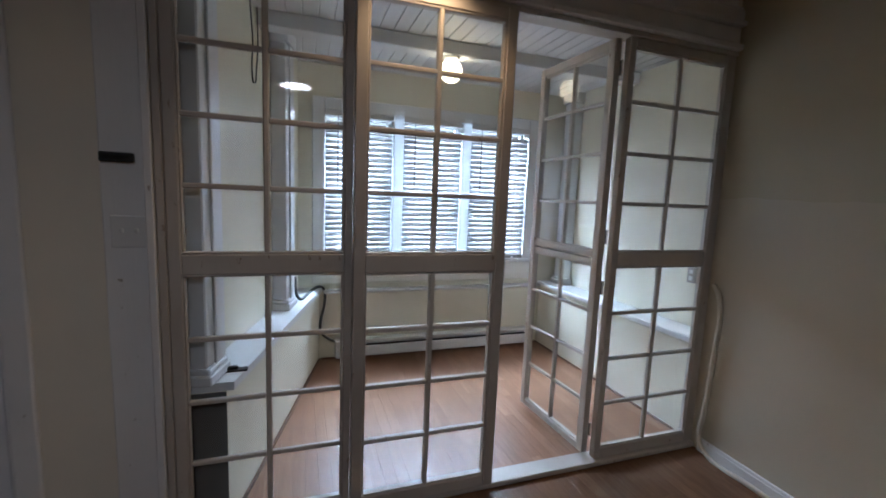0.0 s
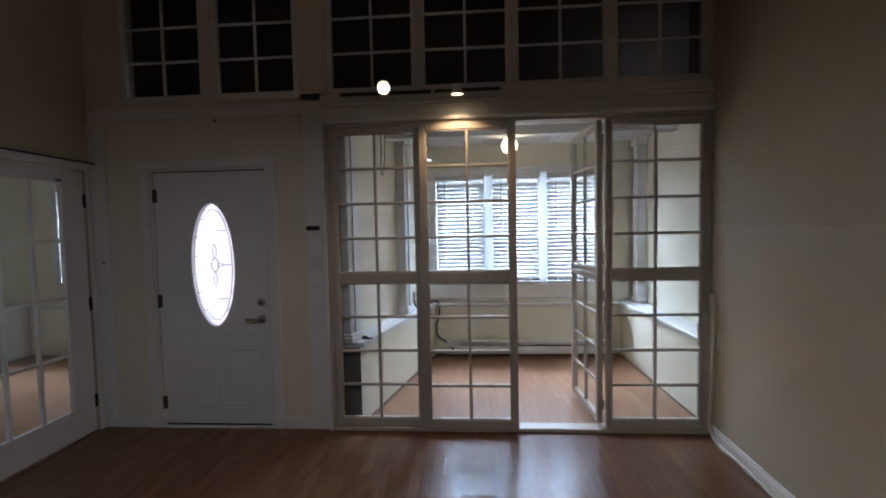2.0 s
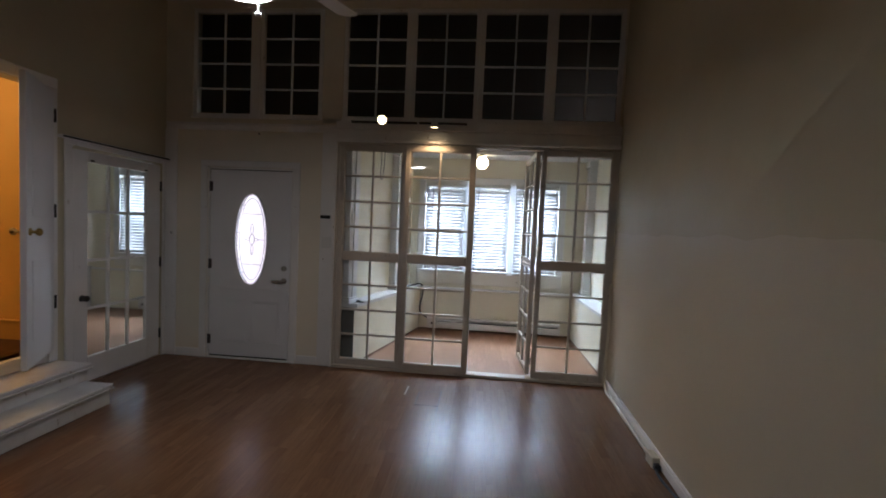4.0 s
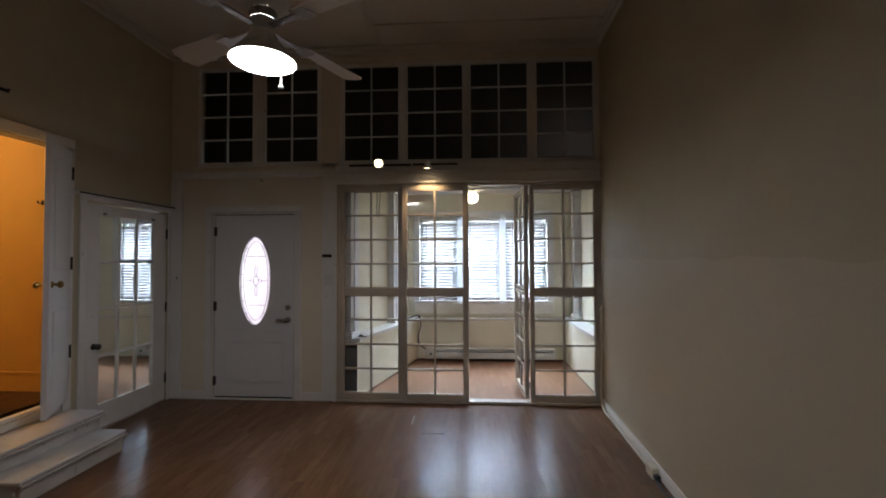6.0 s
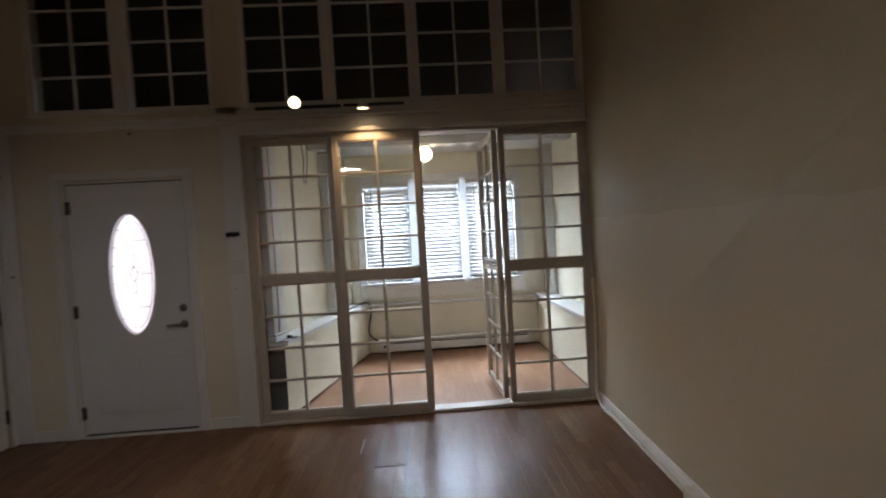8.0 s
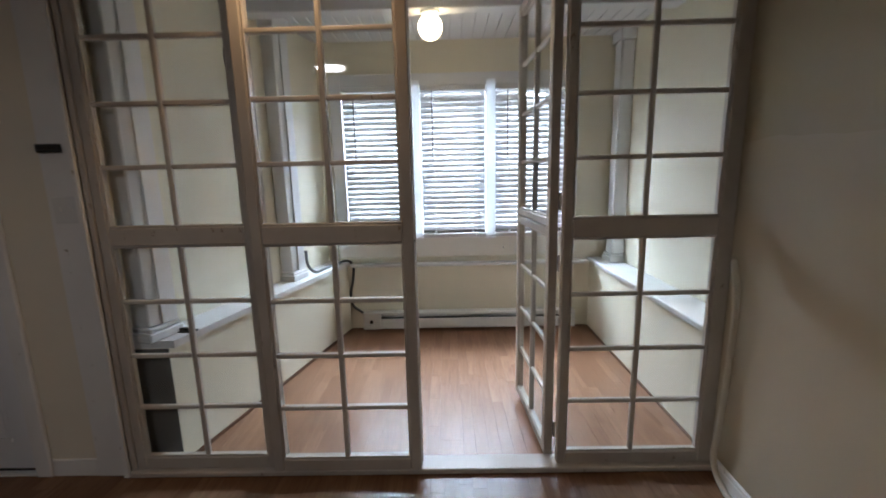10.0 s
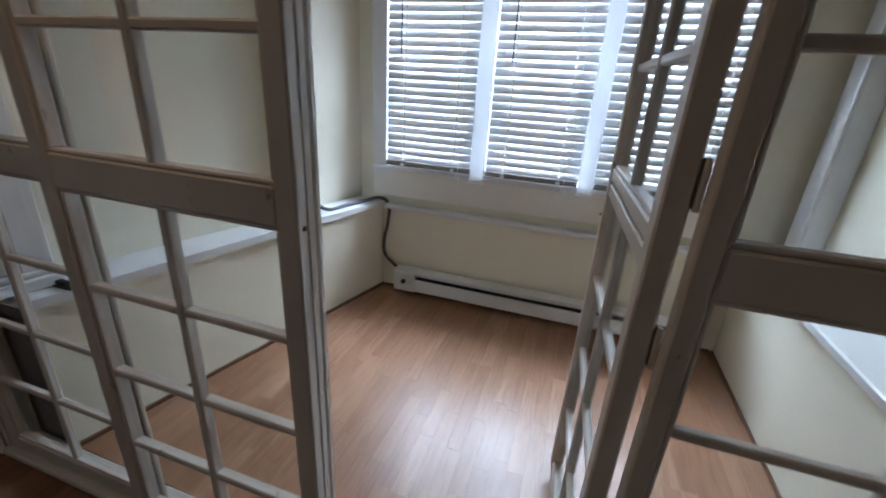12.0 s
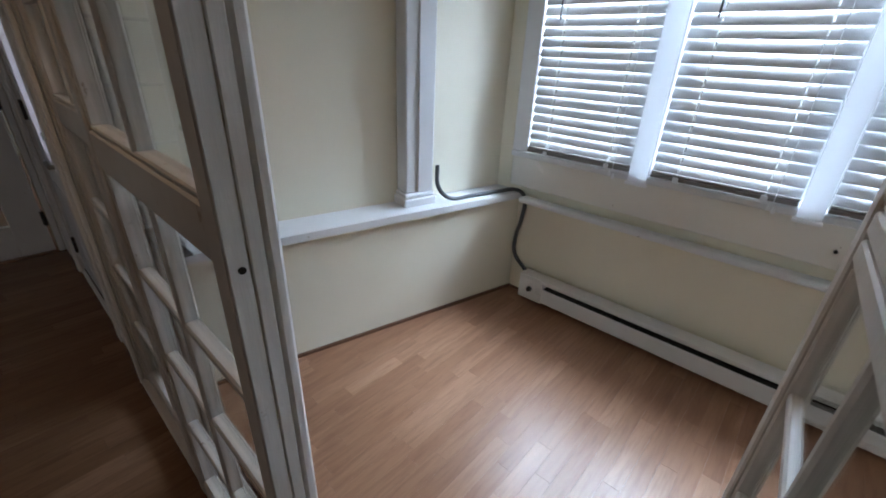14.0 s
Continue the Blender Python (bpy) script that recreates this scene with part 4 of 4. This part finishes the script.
def blind(a, b, z0, z1, y, tilt, label, pitch=0.0457):
    a, b = a + 0.006, b - 0.006
    w = b - a
    t = thing("window_blind", label, "blind", "window blinds", pose((a + b) / 2, y, z0))
    h = z1 - z0
    part("head_rail", boxes([(-w / 2, w / 2, -0.03, 0.03, h - 0.045, h - 0.002)], 0.003), SLAT, t)
    # Taupe puts the shade on the rail's room side into its colour.
    part("bottom_rail", boxes([(-w / 2, w / 2, -0.028, 0.028, 0.004, 0.020), (-w / 2, w / 2, -0.026, 0.026, 0.0205, 0.028), (-w / 2, w / 2, -0.026, 0.026, 0.0285, 0.034)], 0.003), SHADE_TAUPE, t, "white bottom rail coloured taupe for shade")
    for x in (-w * 0.30, w * 0.30):
        part("cord_clip", boxes([(x - 0.012, x + 0.012, -0.034, -0.0285, 0.0, 0.024)], 0.002), VINYL, t)
    me = slat_mesh(w)
    k, z = 0, 0.050
    while z < h - 0.07:
        ob = new("slat", me)
        ob.parent = t
        ob.matrix_basis = pose(0, 0, z, tilt + random.uniform(-1.5, 1.5), 0, random.uniform(-0.15, 0.15))
        k += 1
        z += pitch
    bm = bmesh.new()
    drum(bm, pose(-w / 2 + 0.10, -0.036, h - 0.33), 0.004, 0.0045, 0.56, 10)
    part("tilt_wand", bm, RUBBER, t, "thin grey tilt wand")
    for x in (-w * 0.30, w * 0.30):
        tube("ladder_cord", [(x, -0.024, 0.02), (x, -0.0242, h / 2), (x, -0.024, h - 0.04)], 0.0011, VINYL, t, 2)
        tube("ladder_cord", [(x, 0.024, 0.02), (x, 0.0242, h / 2), (x, 0.024, h - 0.04)], 0.0011, VINYL, t, 2)
    cord = tube("lift_cord", [(w / 2 - 0.07, -0.034, h - 0.04), (w / 2 - 0.072, -0.036, h / 2), (w / 2 - 0.075, -0.038, -0.01)], 0.0014, VINYL, t, 2)
    for k in (-1, 1):
        part("tassel", lathe(bmesh.new(), [(0.0015, 0.03), (0.004, 0.026), (0.0075, 0.004), (0.0, 0.0)], pose(w / 2 - 0.075 + 0.009 * k, -0.040, -0.035 - 0.006 * k), 12), VINYL, cord, "clear plastic cord tassel", True)
    return t


TILT = 63.5
for a, b in window_unit("window_1", -2.08, -0.16, 0.905, 2.163, ((-1.500, -1.416), (-0.855, -0.778)), SUN_Y, "wide white sunroom window of three lights"):
    blind(a, b, 0.907, 2.163, SUN_Y - 0.035, TILT, "white slatted blind lowered and half tilted")
for a, b in window_unit("window_2", -6.93, -5.70, 0.905, 2.163, ((-6.34, -6.27),), SUN_Y, "white window of the side room"):
    blind(a, b, 0.907, 2.163, SUN_Y - 0.035, TILT, "white slatted blind lowered in the side room")


# ---- baseboard heaters ----
def heater(label, x0, x1, y):
    t = thing("baseboard_heater", label, "heater", "electric heaters", pose(x0, y, 0.035))
    w = x1 - x0
    part("back_plate", boxes([(0, w, -0.012, 0.022, 0.0, 0.155)], 0.002), ENAMEL, t)
    part("front_cover", boxes([(0.16, w - 0.03, -0.068, -0.060, 0.022, 0.100)], 0.003), ENAMEL, t)
    part("top_lip", boxes([(0.0, w, -0.070, -0.0125, 0.143, 0.157), (0.16, w - 0.03, -0.070, -0.064, 0.134, 0.1428)], 0.003), ENAMEL, t)
    part("heating_element", boxes([(0.16, w - 0.03, -0.058, -0.0125, 0.03, 0.098)], 0.0), SOOT, t, "dark heating fins")
    part("lower_slot", boxes([(0.0, w, -0.062, -0.0125, 0.004, 0.021)], 0.002), ENAMEL, t)
    for a, b in ((0.0, 0.159), (w - 0.029, w)):
        part("end_cap", boxes([(a, b, -0.070, -0.0125, 0.0, 0.1425)], 0.003), ENAMEL, t)
    part("thermostat_knob", lathe(bmesh.new(), [(0, 0.018), (0.013, 0.018), (0.016, 0.010), (0.017, 0.0)], pose(0.075, -0.0705, 0.075, 90), 20), BLACK, t, "black round thermostat knob", True)
    part("rating_plate", boxes([(0.115, 0.145, -0.0712, -0.0702, 0.055, 0.10)], 0.0), STRING, t, "pale rating sticker")
    return t


heater("long white electric baseboard heater below the window", -1.985, -0.055, SUN_Y - 0.037)
heater("white electric baseboard heater in the side room", -6.55, -5.3, SUN_Y - 0.037)

# ---- cables ----
c = tube("power_cable", [(left_x(1.37, -0.06), 1.37, 0.86), (left_x(1.375, -0.055), 1.376, 0.745), (left_x(1.43, -0.04), 1.43, 0.680), (left_x(1.58, -0.03), 1.58, 0.671), (left_x(1.76, -0.02), 1.76, 0.672),
     (left_x(1.85, 0.02), 1.85, 0.676), (left_x(1.885, 0.045), 1.885, 0.640), (left_x(1.88, 0.05), 1.885, 0.50), (left_x(1.88, 0.02), 1.89, 0.36), (left_x(1.88, 0.03), 1.89, 0.25), (-2.035, 1.89, 0.19), (-1.98, 1.875, 0.165)], 0.0115, RUBBER)
tagged(c, "grey flexible power cable draped over the ledge to the heater", "cable")
c = tube("power_cable", [(left_x(0.95, -0.15), 0.95, 2.52), (left_x(0.93, -0.14), 0.93, 2.35), (left_x(0.90, -0.14), 0.90, 2.17), (left_x(0.86, -0.14), 0.86, 2.08), (left_x(0.83, -0.14), 0.84, 2.13), (left_x(0.86, -0.145), 0.87, 2.3), (left_x(0.84, -0.15), 0.85, 2.52)], 0.004, RUBBER)
tagged(c, "thin loose grey wire hanging in a loop from the ceiling", "wire")
c = tube("conduit_cord", [(right_x(-0.045) - 0.012, -0.045, 1.03), (right_x(-0.075) - 0.03, -0.075, 1.015), (right_x(-0.115) - 0.04, -0.115, 0.95), (right_x(-0.115) - 0.035, -0.115, 0.6), (right_x(-0.10) - 0.04, -0.10, 0.25), (right_x(-0.09) - 0.04, -0.09, 0.10), (right_x(-0.14) - 0.035, -0.14, 0.025), (right_x(-0.4) - 0.035, -0.4, 0.014), (right_x(-0.9) - 0.036, -0.9, 0.014), (right_x(-1.36) - 0.036, -1.36, 0.016)], 0.013, CORD_CREAM)
tagged(c, "cream cord running down the wall and along the baseboard", "cord")
c = tube("conduit_cord", [(right_x(-1.46) - 0.04, -1.46, 0.02), (right_x(-1.53) - 0.06, -1.53, 0.014), (right_x(-1.8) - 0.04, -1.8, 0.012), (right_x(-2.6) - 0.045, -2.6, 0.012), (right_x(-3.4) - 0.05, -3.4, 0.012)], 0.009, BLACK)
tagged(c, "black flex continuing along the baseboard", "cord")
sb = thing("socket_box", "small cream surface socket on the baseboard", "socket", "", pose(right_x(-1.41) - 0.017, -1.41, 0.0))
part("body", boxes([(-0.055, 0.0, -0.055, 0.055, 0.0, 0.075)], 0.006), CORD_CREAM, sb)
part("plug", boxes([(-0.052, -0.012, -0.095, -0.056, 0.006, 0.045)], 0.006), BLACK, sb, "black plug")

# ---- wall plates ----
th = thing("door_chime_sensor", "small black bar fixed to the white casing", "sensor", "", pose(-2.878, -0.0182, 1.573))
part("body", boxes([(-0.052, 0.052, -0.018, 0.0, -0.017, 0.017)], 0.004), BLACK, th)
part("lens", boxes([(-0.04, 0.04, -0.0205, -0.0182, -0.006, 0.006)], 0.001), SOOT, th)
sp = thing("switch_plate", "white double light switch plate on the casing", "switch", "", pose(-2.852, -0.0182, 1.31))
part("plate", boxes([(-0.058, 0.058, -0.006, 0.0, -0.058, 0.058)], 0.003), ENAMEL, sp)
for dx in (-0.023, 0.023):
    part("toggle", boxes([(dx - 0.005, dx + 0.005, -0.016, -0.0062, -0.004, 0.012)], 0.002), ENAMEL, sp)
so = thing("wall_socket", "grey metal socket box in the sunroom corner", "socket", "", pose(0.2985, 0.30, 1.02))
part("box", boxes([(-0.03, 0.0, -0.035, 0.035, -0.055, 0.055)], 0.004), NICKEL, so)
part("cover", boxes([(-0.034, -0.0303, -0.03, 0.03, -0.05, 0.05)], 0.002), NICKEL, so)
for z in (-0.022, 0.022):
    part("outlet_face", boxes([(-0.0365, -0.0343, -0.014, 0.014, z - 0.014, z + 0.014)], 0.002), STRING, so)
nl = thing("wall_hook", "small dark screw hook in the corner board", "hook", "", pose(LEFT + 0.09, -0.0165, 1.33))
bm = bmesh.new()
drum(bm, pose(0, -0.006, 0, 90), 0.006, 0.004, 0.012, 10)
part("screw", bm, IRON, nl)
part("hook", lathe(bmesh.new(), [(0.002, 0.0), (0.004, 0.008), (0.002, 0.018)], pose(0, -0.013, 0.0), 10), IRON, nl)
nl = thing("wall_hook", "small dark nail above the front door", "hook", "", pose(-3.62, -0.002, 2.41))
bm = bmesh.new()
drum(bm, pose(0, -0.008, 0, 90), 0.004, 0.004, 0.018, 10)
part("shank", bm, IRON, nl)
bm = bmesh.new()
drum(bm, pose(0, -0.018, 0, 90), 0.009, 0.009, 0.003, 12)
part("head", bm, IRON, nl)
nl = thing("wall_hook", "small dark screw in the board below the window", "hook", "", pose(-0.70, SUN_Y - 0.0325, 0.768))
bm = bmesh.new()
drum(bm, pose(0, -0.005, 0, 90), 0.007, 0.006, 0.010, 12)
part("head", bm, IRON, nl)
wb = thing("wall_bracket", "small dark bracket on the wall above the doorway", "bracket", "", pose(LEFT + 0.001, -1.70, 2.76))
part("plate", boxes([(0.0, 0.006, -0.035, 0.035, -0.012, 0.012)], 0.002), IRON, wb)
part("arm", boxes([(0.006, 0.05, -0.006, 0.006, -0.006, 0.004)], 0.002), IRON, wb)
yh = thing("wall_hook", "small dark coat hook on the ochre wall", "hook", "", pose(-5.07, -1.041, 2.04))
part("plate", boxes([(-0.010, 0.010, -0.005, 0.0, -0.02, 0.02)], 0.001), IRON, yh)
part("prong", boxes([(-0.005, 0.005, -0.045, -0.005, -0.012, -0.004), (-0.005, 0.005, -0.045, -0.037, -0.004, 0.014)], 0.001), IRON, yh)
structure("ochre_corner_trim", boxes([(-5.80, -5.74, -1.058, -1.041, RAISED + 0.171, 2.99)], 0.003), YELLOW, "ochre painted vertical trim board", "trim")
bk = thing("ledge_clamp", "small black bracket lying on the ledge end", "bracket", "", pose(left_x(0.20, -0.01), 0.20, LEDGE))
part("base", boxes([(-0.05, 0.05, -0.02, 0.02, 0.0, 0.008)], 0.002), BLACK, bk)
part("grip", boxes([(-0.045, 0.01, -0.012, 0.012, 0.0082, 0.022)], 0.004), BLACK, bk)

# ---- lamps ----
g = thing("globe_lamp", "lit round glass globe lamp under the sunroom beam", "lamp", "", pose(-1.283, 1.03, 2.44))
part("canopy", lathe(bmesh.new(), [(0.0, -0.022), (0.050, -0.020), (0.062, -0.006), (0.062, -0.0005)], Matrix(), 28), ENAMEL, g, "", True)
part("globe", lathe(bmesh.new(), [(0.040, -0.022)] + [(0.078 * math.sin(a), -0.092 + 0.078 * math.cos(a)) for a in [radians(d) for d in range(32, 180, 10)]] + [(0.001, -0.170)], Matrix(), 28), GLOBE_LIT, g, "glowing warm white glass globe", True)

tr = thing("track_light", "black two-headed track light on the header", "track light", "", pose(-2.0, -0.052, 2.545))
part("track", boxes([(-0.62, 0.05, -0.030, 0.0, -0.010, 0.010)], 0.003), BLACK, tr, "thin black track bar")
part("track", boxes([(0.07, 0.55, -0.030, 0.0, -0.008, 0.010)], 0.003), BLACK, tr, "thin black track bar")
for hx, hy, hz, aim in ((-0.259, -0.205, -0.024, Vector((0.35, -1.0, -0.25))), (0.242, -0.155, -0.075, Vector((0.0, 0.10, -1.0)))):
    q = aim.normalized().to_track_quat('Z', 'Y').to_matrix().to_4x4()
    arm = tube("arm", [(hx, -0.03, 0.0), (hx, hy * 0.6, 0.012), (hx, hy + 0.01, hz + 0.03)], 0.007, ENAMEL, tr, 4)
    hd = part("spot_head", lathe(bmesh.new(), [(0.0, -0.075), (0.022, -0.072), (0.030, -0.045), (0.044, -0.005), (0.052, 0.0), (0.048, 0.0), (0.040, -0.006)], Matrix.Translation((hx, hy, hz)) @ q, 24), ENAMEL, tr, "white spot lamp shell", True)
    part("bulb", lathe(bmesh.new(), [(0.0, -0.003), (0.025, -0.004), (0.041, -0.008)], Matrix.Translation((hx, hy, hz)) @ q, 24), BULB_WARM, hd, "lit warm bulb", True)
lamp("spot_beam", 'SPOT', look((-2.259, -0.285, 2.515), (-1.9, -1.4, 2.25)), 2.2, (1.0, 0.74, 0.42), radius=0.03, cone=radians(80))
lamp("spot_beam", 'SPOT', look((-1.758, -0.200, 2.455), (-1.758, -0.10, 1.5)), 10, (1.0, 0.62, 0.30), radius=0.03, cone=radians(120))
lamp("ochre_room_light", 'POINT', Matrix.Translation((-5.9, -2.2, 2.75)), 26, (1.0, 0.66, 0.30), radius=0.08)
oc = thing("ceiling_lamp", "lit frosted bowl lamp on the ochre room ceiling", "lamp", "", pose(-5.9, -2.2, 3.0))
part("bowl", lathe(bmesh.new(), [(0.14, -0.002), (0.15, -0.03), (0.11, -0.075), (0.0, -0.10)], Matrix(), 28), BULB_WARM, oc, "glowing bowl", True)


def ceiling_fan():
    t = thing("ceiling_fan", "white ceiling fan with a lit cone shade at rest", "ceiling fan", "", pose(-2.32, -2.55, CEILING))
    part("canopy", lathe(bmesh.new(), [(0.075, -0.0005), (0.072, -0.03), (0.04, -0.075), (0.014, -0.08)], Matrix(), 28), ENAMEL, t, "", True)
    bm = bmesh.new()
    drum(bm, pose(0, 0, -0.515), 0.013, 0.013, 0.88, 14)
    part("down_rod", bm, ENAMEL, t, "", True)
    zc = 2.765 - CEILING
    part("motor_housing", lathe(bmesh.new(), [(0.014, zc + 0.14), (0.06, zc + 0.13), (0.115, zc + 0.09), (0.125, zc + 0.03), (0.115, zc - 0.02), (0.075, zc - 0.045), (0.0, zc - 0.05)], Matrix(), 36), ENAMEL, t, "white rounded motor housing", True)
    part("chrome_band", lathe(bmesh.new(), [(0.062, zc - 0.046), (0.066, zc - 0.060), (0.066, zc - 0.075), (0.060, zc - 0.086)], Matrix(), 32), NICKEL, t, "shiny metal band", True)
    part("light_neck", lathe(bmesh.new(), [(0.058, zc - 0.086), (0.060, zc - 0.105), (0.050, zc - 0.128), (0.038, zc - 0.135)], Matrix(), 32), ENAMEL, t, "", True)
    sh = part("shade", lathe(bmesh.new(), [(0.036, zc - 0.133), (0.050, zc - 0.142), (0.082, zc - 0.195), (0.118, zc - 0.245), (0.152, zc - 0.280), (0.154, zc - 0.289), (0.148, zc - 0.287)], Matrix(), 40), ENAMEL, t, "white cone shade", True)
    part("diffuser", lathe(bmesh.new(), [(0.147, zc - 0.286), (0.10, zc - 0.288), (0.0, zc - 0.289)], Matrix(), 40), FAN_LIT, sh, "glowing white diffuser", True)
    ch = tube("pull_chain", [(0.075, 0.03, zc - 0.288), (0.076, 0.03, zc - 0.34), (0.076, 0.03, zc - 0.390)], 0.003, STRING, t, 2)
    part("pull_knob", lathe(bmesh.new(), [(0.0, zc - 0.389), (0.010, zc - 0.392), (0.014, zc - 0.398), (0.008, zc - 0.405), (0.0, zc - 0.406)], Matrix.Translation((0.076, 0.03, 0)), 16), STRING, ch, "", True)
    for k in range(4):
        m = pose(0, 0, zc - 0.125, 0, 0, 90 * k + 65)
        bm = bmesh.new()
        box(bm, 0.055, 0.24, -0.018, 0.018, -0.006, 0.004, 0.003)
        box(bm, 0.22, 0.30, -0.045, 0.045, -0.004, 0.003, 0.003)
        bmesh.ops.transform(bm, matrix=m, verts=bm.verts[:])
        arm = part("blade_arm", bm, NICKEL, t)
        bm = bmesh.new()
        ring = []
        for s in range(9):
            u = s / 8
            ring.append((0.24 + 0.40 * u, 0.058 + 0.016 * u))
        outline = [(x, -w) for x, w in ring] + [(0.66, -0.05), (0.668, 0.0), (0.66, 0.05)] + [(x, w) for x, w in reversed(ring)]
        lo = [bm.verts.new((x, y, 0.004 + y * 0.2)) for x, y in outline]
        hi = [bm.verts.new((x, y, 0.010 + y * 0.2)) for x, y in outline]
        bm.faces.new(lo)
        bm.faces.new(hi)
        for i in range(len(lo)):
            j = (i + 1) % len(lo)
            bm.faces.new((lo[i], lo[j], hi[j], hi[i]))
        bmesh.ops.transform(bm, matrix=m, verts=bm.verts[:])
        part("blade", bm, ENAMEL, t)
    return t


ceiling_fan()

# ---- ledge of the side room ----
structure("ledge_side", boxes([(-8.399, -7.45, 0.9, SUN_Y - 0.002, 0.0, 0.62), (-8.399, -7.42, 0.88, SUN_Y - 0.002, 0.6205, 0.66)], 0.004), LEDGE_WHITE, "white boxed ledge in the side room", "ledge")
structure("rail_side", boxes([(-7.42, -4.80, SUN_Y - 0.045, SUN_Y - 0.001, 0.612, 0.638)], 0.006), LEDGE_WHITE, "white rail below the side room window", "rail")

# ---- floor boards ----
STRIP, GAP = 0.0655, 0.0003


def strip_mesh(length, wood):
    bm = bmesh.new()
    w, e = STRIP / 2 - GAP / 2, 0.00015
    l = length / 2 - GAP / 2
    low = [bm.verts.new((x * w, y * l, -0.008)) for x, y in ((-1, -1), (1, -1), (1, 1), (-1, 1))]
    mid = [bm.verts.new((x * w, y * l, -e)) for x, y in ((-1, -1), (1, -1), (1, 1), (-1, 1))]
    top = [bm.verts.new((x * (w - e), y * (l - e), 0.0)) for x, y in ((-1, -1), (1, -1), (1, 1), (-1, 1))]
    bm.faces.new(top)
    for a, b in ((low, mid), (mid, top)):
        for i in range(4):
            bm.faces.new((a[i], a[(i + 1) % 4], b[(i + 1) % 4], b[i]))
    return finish("plank", bm, wood)


LENGTHS = [0.30, 0.40, 0.50, 0.60]
STRIPS = {(q, w.name): strip_mesh(q, w) for q in LENGTHS for w in (WOOD, SHADED_WOOD)}
floor = tagged(new("floor"), "honey brown laminate strip floor with a satin gloss", "floor", kind="structure")
rng = random.Random(4)
joined = {WOOD.name: ([], []), SHADED_WOOD.name: ([], [])}


def lay(x0, x1, y0, y1, wood, single):
    """Rows of strips along y; each strip an object, or joined."""
    verts, faces = joined[wood.name]
    x = x0 + STRIP / 2
    while x < x1:
        y = y0 - rng.uniform(0, 0.4)
        while y < y1:
            q = rng.choice(LENGTHS)
            a, b = max(y, y0), min(y + q, y1)
            y += q
            if b - a < 0.01:
                continue
            whole = abs((b - a) - q) < 1e-6
            if whole and single(x, (a + b) / 2):
                ob = new("plank", STRIPS[q, wood.name])
                ob.parent = floor
                ob.location = (x, (a + b) / 2, 0)
                continue
            w, e, g = STRIP / 2 - GAP / 2, 0.00015, GAP / 2
            n = len(verts)
            for d, z in ((0, -0.008), (0, -e), (e, 0.0)):
                for sx, yy in ((-1, a + g + d), (1, a + g + d), (1, b - g - d), (-1, b - g - d)):
                    verts.append((x + sx * (w - d), yy, z))
            for r in (0, 4):
                for i in range(4):
                    j = (i + 1) % 4
                    faces.append((n + r + i, n + r + j, n + r + 4 + j, n + r + 4 + i))
            faces.append((n + 8, n + 9, n + 10, n + 11))
        x += STRIP


lay(-2.64, 0.13, 0.09, SUN_Y, WOOD, lambda x, y: True)
# Living room rows take the shade-toned copy of the laminate.
lay(-4.64, 0.07, -3.4, 0.0, SHADED_WOOD, lambda x, y: -2.5 < x < -0.3 and y > -1.25)
lay(-4.64, 0.07, BACK, -3.4, SHADED_WOOD, lambda x, y: False)
lay(-8.4, -4.64, -0.96, SUN_Y, WOOD, lambda x, y: False)
for wood in (WOOD, SHADED_WOOD):
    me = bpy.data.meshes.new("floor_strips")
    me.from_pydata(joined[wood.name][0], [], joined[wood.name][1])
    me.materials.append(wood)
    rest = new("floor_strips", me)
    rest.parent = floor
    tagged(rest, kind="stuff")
# a board that has lifted near the partition
lift = thing("loose_board", "loose lifted laminate board near the partition", "floor board", "", pose(-1.655, -0.56, 0.0012, 0, 0, 0))
part("board", boxes([(-0.096, 0.096, -0.225, 0.225, -0.002, 0.0016)], 0.0005), SHADED_WOOD, lift)
# Thin dark strips on the floor draw the shadow in its open joints.
part("joint_shadow", boxes([(-0.104, -0.0965, -0.23, 0.05, -0.0005, 0.0010)], 0), UNDERLAY, lift, "dark strip for the shadow in an open joint")
part("joint_shadow", boxes([(0.0965, 0.102, -0.33, 0.10, -0.0005, 0.0010)], 0), UNDERLAY, lift, "dark strip for the shadow in an open joint")
part("joint_shadow", boxes([(-0.105, 0.101, -0.231, -0.2255, -0.0005, 0.0010)], 0), UNDERLAY, lift, "dark strip for the shadow in an open joint")
splinter = thing("loose_splinter", "thin pale splinter along a laminate joint", "floor board", "", pose(-1.875, -0.50, 0.0012, 0, 0, 0))
part("sliver", boxes([(-0.006, 0.006, -0.10, 0.10, 0.0, 0.005)], 0.001), GRAZED, splinter)
